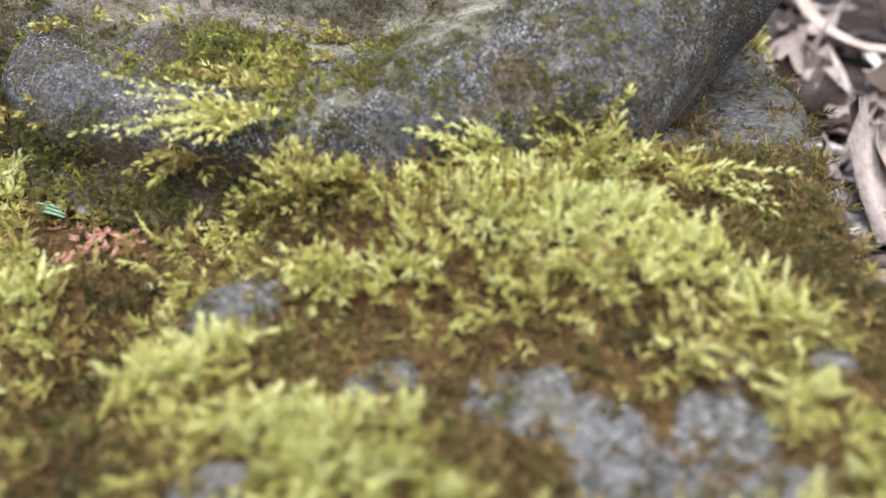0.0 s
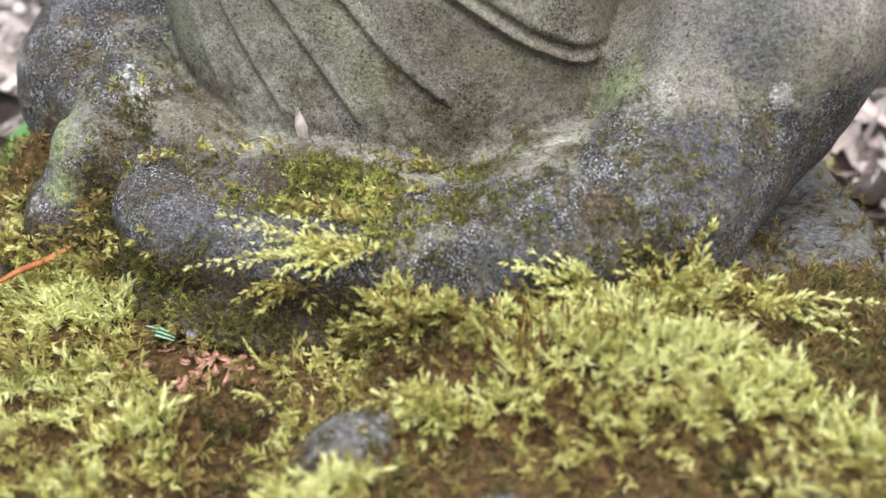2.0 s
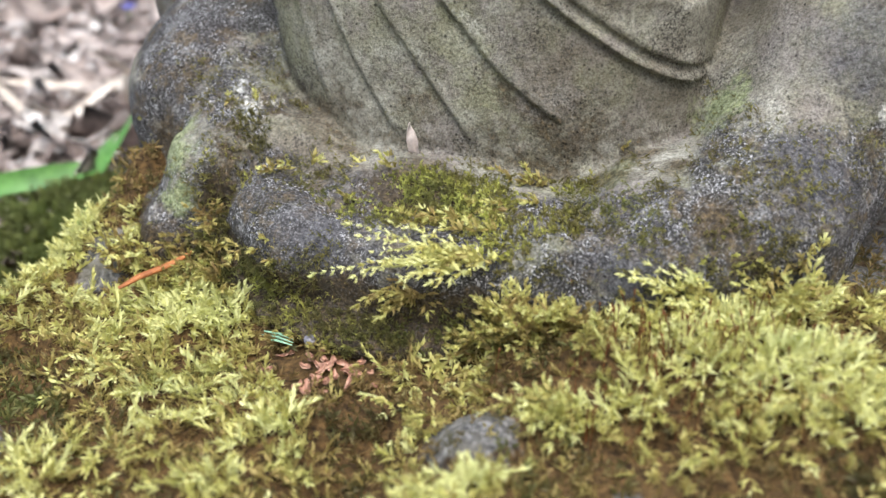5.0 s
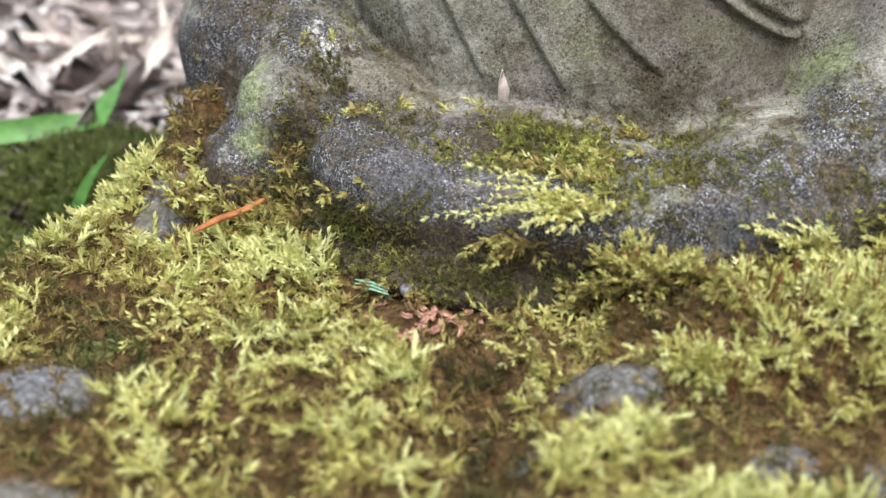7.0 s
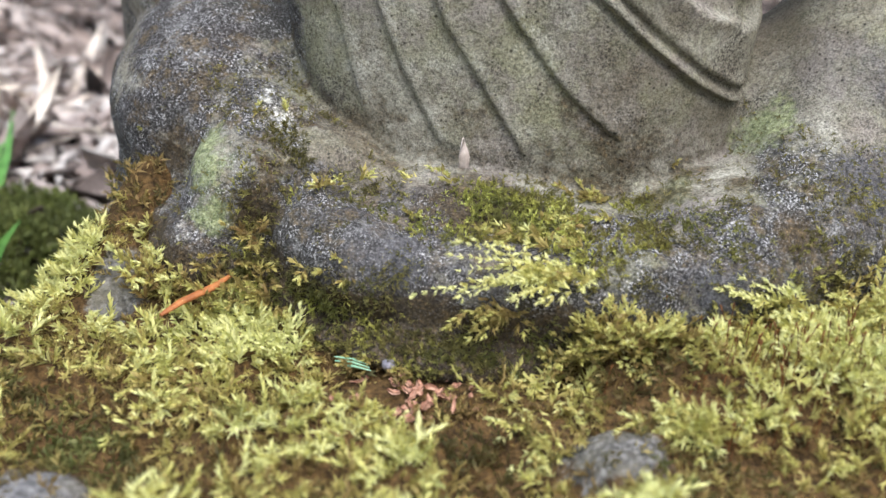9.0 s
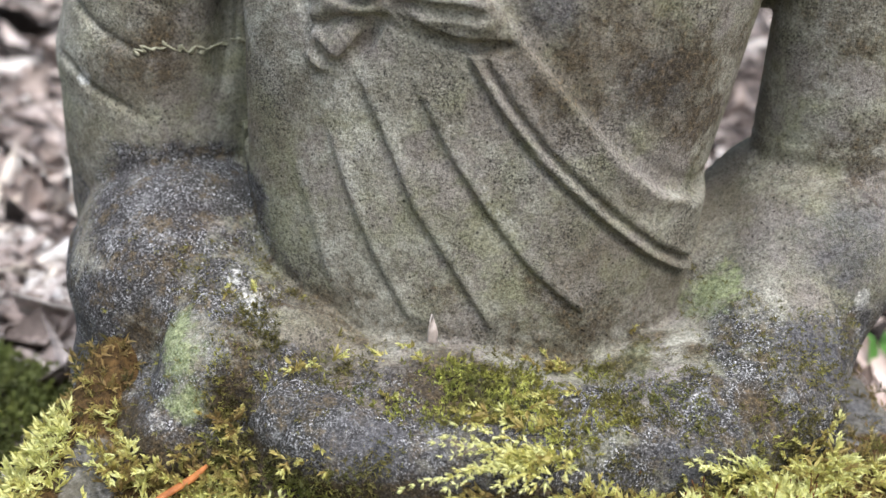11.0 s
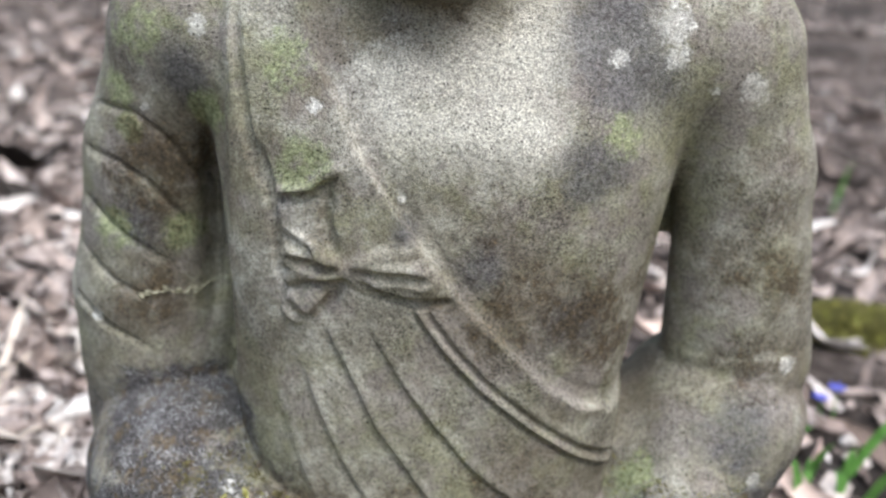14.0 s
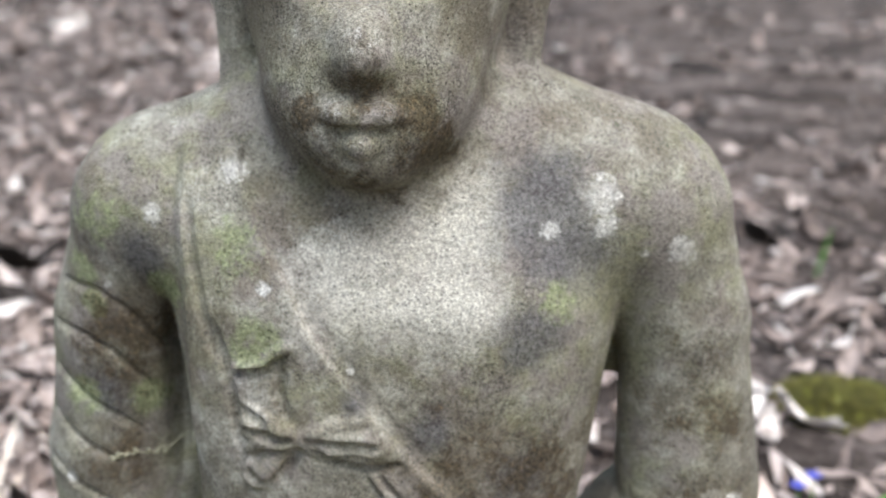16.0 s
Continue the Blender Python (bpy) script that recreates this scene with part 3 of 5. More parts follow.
    # hollows: between the left knee's hem and the shin, over the lap
    L.chain(((-0.0560, -0.070, 0.1130), (-0.0575, -0.079, 0.1050), (-0.0590, -0.092, 0.090)), (0.0026, 0.0044, 0.0040), 0.004, True)
    L.ball((0.034, -0.052, 0.1215), (0.018, 0.014, 0.012), 0.008, True)
    # the raised robe below its slanting edge
    sl, (x, y, z) = F.block((-0.075, -0.08, 0.09), (0.075, 0.01, 0.30))
    line = EDGE_TOP[:-1] + EDGE
    ex = np.interp(-z.ravel(), [-p[1] for p in line[:-1]], [p[0] for p in line[:-1]])[None, None, :]
    robe = np.clip((ex - x) / 0.0016, 0, 1) * np.clip((0.012 - y) / 0.02, 0, 1) * np.clip((x + 0.072) / 0.004, 0, 1)
    low = np.clip((0.1580 - z) / 0.003, 0, 1) * np.clip((0.071 - x) / 0.006, 0, 1) * np.clip((0.012 - y) / 0.02, 0, 1)
    F.f[sl] -= 0.0034 * np.maximum(robe, low)
    # creases of the robe
    F.relief(EDGE, bead((0.0003, -0.0012, 0.0024), (-0.0004, 0.0034, 0.0014)), ends=(0.002, 0.002))
    F.relief(EDGE_TOP, bead((0.0003, 0.0, 0.0024)), ends=(0.002, 0.002))
    hem = ((-0.0105, 0.2010), (-0.0086, 0.1974), (-0.0030, 0.1890), (0.0036, 0.1804), (0.0155, 0.1676), (0.0339, 0.1526), (0.0500, 0.1405), (0.0600, 0.1345), (0.0700, 0.1305))
    F.relief(hem, bead((-0.0015, 0.0, 0.0011), (0.0017, 0.0021, 0.0012), (-0.0013, 0.0042, 0.0010), (0.0007, 0.0064, 0.0018)), ends=(0.010, 0.007))
    folds = (((-0.0204, 0.1895), (-0.0177, 0.1835), (-0.0085, 0.1679), (0.0037, 0.1519), (0.0163, 0.1376), (0.0340, 0.1225)),
             ((-0.0370, 0.1905), (-0.0355, 0.1877), (-0.0248, 0.1673), (-0.0167, 0.1513), (-0.0057, 0.1360), (0.0091, 0.1150)),
             ((-0.0448, 0.1759), (-0.0423, 0.1700), (-0.0345, 0.1506), (-0.0271, 0.1351), (-0.0140, 0.1150)),
             ((-0.0523, 0.1587), (-0.0490, 0.1507), (-0.0417, 0.1303), (-0.0380, 0.1200)))
    for k, f in enumerate(folds):
        g = (1.0, 1.0, 0.85, 0.45)[k]
        F.relief(f, pleat(0.0013 * g, 0.0016 * g, 0.0055, 0.0020), ends=(0.014, 0.004))
    # knotted sash
    F.crease(((-0.0365, 0.2005), (-0.0395, 0.1927), (-0.0437, 0.1914), (-0.0454, 0.1956)), 0.0042, 0.0014, True)
    F.crease(((-0.031, 0.2085), (-0.0388, 0.2096), (-0.0467, 0.2095)), 0.0046, 0.0012, True)
    F.crease(((-0.0269, 0.2066), (-0.0172, 0.2068), (-0.0057, 0.2070), (0.0002, 0.203)), 0.0046, 0.0012, True)
    for c in (((-0.0302, 0.2077), (-0.0388, 0.2126), (-0.0497, 0.2175)), ((-0.0301, 0.2057), (-0.0417, 0.2046), (-0.0493, 0.1997)),
              ((-0.0269, 0.2085), (-0.0172, 0.2125), (-0.0057, 0.2145)), ((-0.0267, 0.2051), (-0.0164, 0.2009), (0.0022, 0.1996)),
              ((-0.0536, 0.2297), (-0.0445, 0.2304), (-0.0391, 0.2323), (-0.0358, 0.2374), (-0.0302, 0.2403))):
        F.crease(c, 0.0017, 0.0003, True)
    for c in (((-0.0305, 0.2067), (-0.0398, 0.2080), (-0.0477, 0.2085)), ((-0.0260, 0.2066), (-0.0150, 0.2062), (-0.0020, 0.2060)),
              ((-0.0282, 0.2055), (-0.0323, 0.1967), (-0.0387, 0.1894)), ((-0.0387, 0.1888), (-0.0434, 0.1895), (-0.0478, 0.1945)), ((-0.0515, 0.2170), (-0.0388, 0.2118)), ((-0.0269, 0.2050), (-0.0167, 0.1992), (-0.0057, 0.1974), (0.0053, 0.1985)), ((-0.0579, 0.2444), (-0.0535, 0.2303), (-0.0515, 0.2156), (-0.0485, 0.1918)),
              ((-0.0536, 0.2277), (-0.0445, 0.2284), (-0.0381, 0.2303), (-0.0338, 0.2354)), ((-0.034, 0.231), (-0.0355, 0.222), (-0.032, 0.213)), ((-0.0664, 0.2859), (-0.0655, 0.2687), (-0.0626, 0.251), (-0.0578, 0.2329))):
        F.crease(c, 0.0013, 0.0, False)
    F.ball((-0.0293, F.front(-0.0293, 0.2066) + 0.001, 0.2066), 0.0032, 0.002)
    # sleeve folds and the elbow
    for c in (((-0.1240, 0.2440), (-0.1199, 0.2453), (-0.1058, 0.2454), (-0.0949, 0.2379), (-0.0868, 0.2243), (-0.0790, 0.2129)), ((-0.1290, 0.2290), (-0.1225, 0.2285), (-0.1127, 0.2270), (-0.1020, 0.2208), (-0.0927, 0.2099), (-0.0880, 0.2030)),
              ((-0.1310, 0.2110), (-0.1237, 0.2079), (-0.1161, 0.2027), (-0.1048, 0.1966), (-0.0968, 0.1915), (-0.0920, 0.1870)), ((-0.1330, 0.1935), (-0.1260, 0.1895), (-0.1185, 0.1840), (-0.1054, 0.1787), (-0.1000, 0.1750)),
              ((-0.1350, 0.1745), (-0.1284, 0.1713), (-0.1214, 0.1667), (-0.1098, 0.1618), (-0.1017, 0.1576))):
        F.relief(c, lambda s: -pleat(0.0008, 0.0005, 0.0028, 0.0060)(s) - 0.0014 * np.exp(-(s / 0.0013) ** 2), 0.030, ends=(0.004, 0.010))
    F.relief(((0.080, 0.1690), (0.100, 0.1715), (0.135, 0.1745)), pleat(-0.0004, -0.0003, 0.004, 0.007), 0.02, ends=(0.006, 0.004))
    L.relief(((-0.1230, 0.1440), (-0.1094, 0.1435), (-0.0884, 0.1450), (-0.0740, 0.1460)), pleat(-0.0007, -0.0006, 0.003, 0.004), 0.02, ends=(0.01, 0.006))
    L.relief(((-0.1150, 0.1295), (-0.0991, 0.1309), (-0.0832, 0.1339), (-0.0690, 0.1348)), pleat(-0.0007, -0.0006, 0.003, 0.004), 0.02, ends=(0.01, 0.006))
    # head
    F.ball((-0.006, -0.004, 0.362), (0.0455, 0.050, 0.060), 0.010)
    F.ball((-0.006, -0.026, 0.322), (0.034, 0.030, 0.030), 0.014)
    F.ball((-0.005, -0.044, 0.305), (0.014, 0.011, 0.011), 0.012)
    F.limb((-0.006, -0.050, 0.366), (-0.006, -0.0560, 0.3350), 0.0055, 0.0080, 0.008)
    F.limb((-0.013, -0.049, 0.3320), (0.001, -0.049, 0.3320), 0.0046, 0.0046, 0.005)
    F.limb((-0.019, -0.045, 0.3135), (0.007, -0.045, 0.3135), 0.0075, 0.0075, 0.008)
    F.chain(((-0.0205, -0.0520, 0.3168), (-0.012, -0.0570, 0.3175), (-0.006, -0.0580, 0.3166), (0.000, -0.0570, 0.3175), (0.0085, -0.0520, 0.3168)), (0.0022, 0.0040, 0.0036, 0.0040, 0.0022), 0.0015)
    F.chain(((-0.0160, -0.0515, 0.3105), (-0.006, -0.0570, 0.3085), (0.0040, -0.0515, 0.3105)), (0.0026, 0.0042, 0.0026), 0.0015)
    F.chain(((-0.0215, -0.0555, 0.3142), (-0.006, -0.0620, 0.3130), (0.0095, -0.0555, 0.3142)), (0.0010, 0.0014, 0.0010), 0.001, True)
    for s in (-1, 1):
        F.ball((-0.006 + s * 0.019, -0.052, 0.362), (0.012, 0.010, 0.007), 0.006, True)
        F.ball((-0.006 + s * 0.018, -0.043, 0.362), (0.011, 0.006, 0.005), 0.004)
        F.chain(((-0.006 + s * 0.046, 0.004, 0.375), (-0.006 + s * 0.050, 0.006, 0.352), (-0.006 + s * 0.049, 0.004, 0.322)), (0.007, 0.008, 0.0065), 0.005)
    F.ball((-0.006, 0.006, 0.424), (0.022, 0.024, 0.020), 0.008)
    F.ball((-0.006, 0.004, 0.380), (0.049, 0.053, 0.048), 0.006)
    F.ball((-0.006, -0.060, 0.368), (0.032, 0.018, 0.020), 0.008, True)
    sl, _ = F.block(F.lo, (F.lo[0] + 1, F.lo[1] + 1, 0.20))
    F.join(sl, L.f[sl], 0.0016)
    verts, faces = F.mesh()
    p = verts
    # hewn unevenness
    c = (fbm(p, 55, 31) - 0.5)[:, None]
    centre = np.array([0.0, 0.005, 0.0])
    out = p - centre - np.stack([0 * p[:, 0], 0 * p[:, 0], p[:, 2]], 1) * 1.0
    out /= np.linalg.norm(out, axis=1)[:, None] + 1e-6
    worn = (fbm(p, 95, 35) - 0.5)[:, None]
    low = np.clip((0.135 - p[:, 2]) / 0.02, 0, 1)[:, None]
    verts = p + out * c * 0.0016 + np.array([0, -0.5, 1.0]) * low * (worn * 0.0045 + c * 0.003)
    lap = np.clip((0.150 - p[:, 2]) / 0.03, 0, 1)
    legs = lap * np.clip((-0.048 - p[:, 1]) / 0.014, 0, 1)
    thigh = lap * np.clip((np.abs(p[:, 0] + 0.005) - 0.07) / 0.008, 0, 1)
    n1 = fbm(p, 38, 41)
    # paler stone on the chest, with overhead light partly put into the colour
    pale = spots(p, ((0.007, -0.045, 0.266, 0.030), (0.026, -0.042, 0.281, 0.018), (-0.008, -0.046, 0.262, 0.028), (0.022, -0.042, 0.252, 0.020)), True) * 0.74
    pale = np.maximum(pale, 0.45 * spots(p, ((-0.074, -0.066, 0.104, 0.010), (-0.078, -0.072, 0.092, 0.010), (0.045, -0.082, 0.105, 0.006))))
    # paler along the robe's edge and the lips of its folds
    rim = np.zeros(len(p), np.float32)
    fold_lips = tuple(tuple((a + 0.002, b + 0.001) for a, b in f) for f in folds)
    for line in (EDGE, EDGE_TOP[2:]) + fold_lips:
        for (xa, za), (xb, zb) in zip(line, line[1:]):
            t = np.clip(((p[:, 0] - xa) * (xb - xa) + (p[:, 2] - za) * (zb - za)) / ((xb - xa) ** 2 + (zb - za) ** 2), 0, 1)
            rim = np.maximum(rim, np.clip(1.3 - np.hypot(p[:, 0] - xa - t * (xb - xa), p[:, 2] - za - t * (zb - za)) / 0.0035, 0, 1))
    pale = np.maximum(pale, 0.26 * rim * (p[:, 1] < 0))
    pale = np.maximum(pale, 0.34 * spots(p, ((-0.05, 0, 0.255, 0.02), (-0.062, 0, 0.28, 0.016), (-0.045, 0, 0.222, 0.016), (-0.058, 0, 0.2, 0.016), (-0.02, 0, 0.222, 0.010), (-0.04, 0, 0.175, 0.014), (-0.1, 0, 0.26, 0.014)), True) * (p[:, 1] < 0.02))
    crust_and_shade = np.maximum(legs * (0.35 + 0.6 * n1) * np.clip((0.118 - p[:, 2]) / 0.01, 0.3, 1), thigh * np.where(p[:, 0] > 0, 0.34, 0.30) + thigh * 0.6 * n1)
    crust_and_shade = np.maximum(crust_and_shade, 0.95 * spots(p, ((0.066, -0.072, 0.112, 0.016), (0.085, -0.066, 0.112, 0.016), (0.048, -0.086, 0.1, 0.012), (-0.020, -0.088, 0.1, 0.014), (-0.04, -0.086, 0.1, 0.01))))
    dark = spots(p, ((0.0475, -0.04, 0.242, 0.013), (0.0495, -0.03, 0.284, 0.020), (-0.010, -0.045, 0.2215, 0.006), (0.060, -0.03, 0.268, 0.016), (0.015, -0.045, 0.208, 0.010), (-0.108, -0.01, 0.205, 0.012), (-0.086, -0.02, 0.262, 0.012), (0.045, -0.03, 0.190, 0.012), (0.108, -0.02, 0.150, 0.016)), True)
    dark = np.maximum(dark, 0.8 * spots(p, ((-0.095, -0.02, 0.128, 0.014), (-0.020, -0.090, 0.099, 0.012), (0.060, -0.082, 0.098, 0.012), (0.1, -0.05, 0.118, 0.014))))
    crust_and_shade = np.maximum(crust_and_shade, spots(p, ((-0.095, -0.03, 0.132, 0.026), (-0.085, -0.018, 0.142, 0.026), (-0.105, -0.02, 0.142, 0.02))) * 0.9 * np.clip((0.156 - p[:, 2]) / 0.008, 0, 1))
    green = np.maximum(spots(p, ((0.052, -0.046, 0.112, 0.009), (0.076, -0.026, 0.125, 0.014), (-0.074, -0.068, 0.109, 0.010), (-0.079, -0.062, 0.114, 0.009), (-0.072, -0.076, 0.101, 0.008))) * 0.7,
                       spots(p, ((-0.115, -0.02, 0.201, 0.012), (-0.091, -0.018, 0.204, 0.008), (-0.1017, -0.02, 0.2732, 0.014), (-0.112, -0.02, 0.252, 0.010), (-0.108, -0.02, 0.240, 0.007), (-0.078, -0.03, 0.250, 0.009), (0.0563, -0.04, 0.2537, 0.009), (-0.05, -0.04, 0.268, 0.014), (-0.045, -0.045, 0.24, 0.012)), True) * 0.7)
    crust_and_shade = np.maximum(crust_and_shade, 0.62 * spots(p, ((-0.066, -0.05, 0.122, 0.02), (-0.072, -0.068, 0.104, 0.016), (-0.072, -0.03, 0.125, 0.02))))
    # undersides of the shins: shade painted in as dark crust and brown
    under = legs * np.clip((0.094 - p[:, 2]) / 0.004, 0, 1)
    crust_and_shade = np.maximum(crust_and_shade, 1.0 * under)
    # robe's foot: stain, its brown also deepening the shade in the crevices
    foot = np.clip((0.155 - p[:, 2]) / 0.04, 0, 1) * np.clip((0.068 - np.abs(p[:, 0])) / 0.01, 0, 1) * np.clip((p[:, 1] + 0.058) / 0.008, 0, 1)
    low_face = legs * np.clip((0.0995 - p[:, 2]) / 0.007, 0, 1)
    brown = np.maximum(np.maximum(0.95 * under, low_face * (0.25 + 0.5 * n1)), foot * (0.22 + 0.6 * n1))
    brown = np.maximum(brown, spots(p, ((-0.0600, -0.075, 0.102, 0.009), (-0.059, -0.062, 0.108, 0.008), (-0.098, -0.03, 0.113, 0.012), (-0.09, -0.052, 0.106, 0.008), (0.066, -0.049, 0.115, 0.007), (0.08, -0.070, 0.114, 0.008), (0.095, -0.03, 0.128, 0.010), (0.094, -0.078, 0.104, 0.012), (0.0, -0.06, 0.106, 0.02))) * 0.75)
    brown = np.maximum(brown, spots(p, ((-0.006, 0, 0.3215, 0.006), (0.010, 0, 0.317, 0.010), (-0.023, 0, 0.317, 0.009), (0.016, 0, 0.307, 0.011), (-0.006, 0, 0.297, 0.007)), True) * 0.72)
    brown = np.maximum(brown, 0.5 * spots(p, ((-0.006, 0, 0.318, 0.021), (0.006, 0, 0.307, 0.018)), True))
    # brown stained stone, and the chin's shade painted onto the neck
    brown = np.maximum(brown, 0.48 * spots(p, ((-0.006, 0, 0.295, 0.022), (-0.006, 0, 0.283, 0.016), (0.03, 0, 0.195, 0.034), (0.055, 0, 0.19, 0.034), (0.11, 0, 0.2, 0.026), (0.108, 0, 0.172, 0.02), (0.106, 0, 0.232, 0.018), (-0.1, 0, 0.225, 0.03), (-0.105, 0, 0.18, 0.02)), True))
    white = spots(p, ((0.0981, -0.02, 0.2679, 0.0060), (0.0702, -0.024, 0.2870, 0.0076), (0.0717, -0.024, 0.277, 0.0050), (0.0532, -0.03, 0.2766, 0.0040), (0.0853, -0.024, 0.2667, 0.0018), (-0.0795, -0.03, 0.2776, 0.0046),
                      (-0.0514, -0.03, 0.2944, 0.0050), (-0.0397, -0.038, 0.2579, 0.003), (-0.0114, -0.046, 0.2311, 0.0020), (-0.1007, -0.025, 0.2484, 0.002)), True)
    white = np.maximum(white, spots(p, ((0.1251, -0.02, 0.1708, 0.0042), (-0.1227, -0.018, 0.1689, 0.0032), (0.1156, -0.03, 0.1327, 0.0035)), True))
    white = np.maximum(white, 0.5 * spots(p, ((-0.0788, -0.079, 0.0947, 0.006),)))
    white = np.maximum(white, 0.75 * spots(p, ((-0.0600, -0.052, 0.121, 0.007), (-0.066, -0.046, 0.123, 0.005), (-0.0560, -0.046, 0.119, 0.005))))
    white = np.maximum(white, 0.36 * spots(p, ((0.0981, -0.03, 0.132, 0.007), (-0.062, -0.038, 0.112, 0.010), (-0.058, -0.03, 0.114, 0.007), (-0.066, -0.025, 0.116, 0.012), (0.062, -0.075, 0.112, 0.012), (0.02, -0.088, 0.1, 0.01))))
    # pale lips, and a highlight painted white along the nose
    white = np.maximum(white, 0.50 * spots(p, ((-0.006, -0.062, 0.339, 0.006), (-0.006, -0.062, 0.350, 0.005), (-0.013, -0.06, 0.3175, 0.003), (0.001, -0.06, 0.3175, 0.003), (-0.006, -0.06, 0.3085, 0.0035))))
    white = white * 0.85
    ob = mesh_object("stone_statue", verts, faces, STONE, S, pale=pale, crust_and_shade=crust_and_shade, green=green, brown=brown, white=white, dark=dark)
    tagged(ob, "weathered olive grey stone statue seated cross-legged in a draped robe", "statue")


build_statue()


# ---- moss ----
def shoot(rng, length, leaves, leaf_len, leaf_wid, spread):
    """One moss shoot along +z: pointed leaves round a bent stem. Vertices, quads, tip weights."""
    v, f, tip = [], [], []
    bend = rng.uniform(0.1, 0.5) * length
    for i in range(leaves):
        s = (i + 0.5) / leaves
        a = i * 2.399 + rng.uniform(-0.3, 0.3)
        z0, x0 = length * s * 0.86, bend * s * s
        tilt = spread * (1.15 - 0.75 * s)
        d = np.array([math.cos(a) * math.sin(tilt), math.sin(a) * math.sin(tilt), math.cos(tilt)])
        side = np.cross(d, (0, 0, 1.0))
        side /= np.linalg.norm(side) + 1e-6
        up = np.cross(side, d)
        ll = leaf_len * rng.uniform(0.8, 1.2) * (1.1 - 0.35 * s)
        o = np.array([x0, 0, z0])
        k = len(v)
        v += [o, o + d * ll * 0.36 + side * leaf_wid / 2 + up * 0.12 * ll, o + d * ll + up * 0.02 * ll, o + d * ll * 0.36 - side * leaf_wid / 2 + up * 0.12 * ll]
        f.append((k, k + 1, k + 2, k + 3))
        tip += [0.1 * s, 0.5 * s + 0.1, 0.35 + 0.65 * s, 0.5 * s + 0.1]
    return np.array(v), np.array(f), np.array(tip)


def scatter(name, shoots, where, direction, size, tone, label, material=None, category="moss", kind="stuff"):
    """Joins many shoots into one mesh, each at its place, along its direction."""
    rng = np.random.default_rng(len(where))
    V, Q, T, P = [], [], [], []
    count = 0
    pick = rng.integers(0, len(shoots), len(where))
    for k, (sv, sf, st) in enumerate(shoots):
        ids = np.where(pick == k)[0]
        if not len(ids):
            continue
        z = direction[ids] / np.linalg.norm(direction[ids], axis=1)[:, None]
        r = rng.normal(size=(len(ids), 3))
        x = np.cross(r, z)
        x /= np.linalg.norm(x, axis=1)[:, None]
        y = np.cross(z, x)
        M = np.stack([x, y, z], 2)
        w = np.einsum("nij,vj->nvi", M, sv) * size[ids][:, None, None] + where[ids][:, None, :]
        V.append(w.reshape(-1, 3))
        Q.append((sf[None] + (count + np.arange(len(ids)) * len(sv))[:, None, None]).reshape(-1, 4))
        T.append(np.repeat(tone[ids], len(sv)))
        P.append(np.tile(st, len(ids)))
        count += len(ids) * len(sv)
    ob = mesh_object(name, np.concatenate(V), np.concatenate(Q), material or MOSS, S, tone=np.concatenate(T), tip=np.concatenate(P))
    return tagged(ob, label, category, kind=kind)


def jitter_grid(x0, x1, y0, y1, step, rng):
    x, y = np.meshgrid(np.arange(x0, x1, step), np.arange(y0, y1, step))
    return x.ravel() + rng.uniform(-step, step, x.size) * 0.6, y.ravel() + rng.uniform(-step, step, x.size) * 0.6


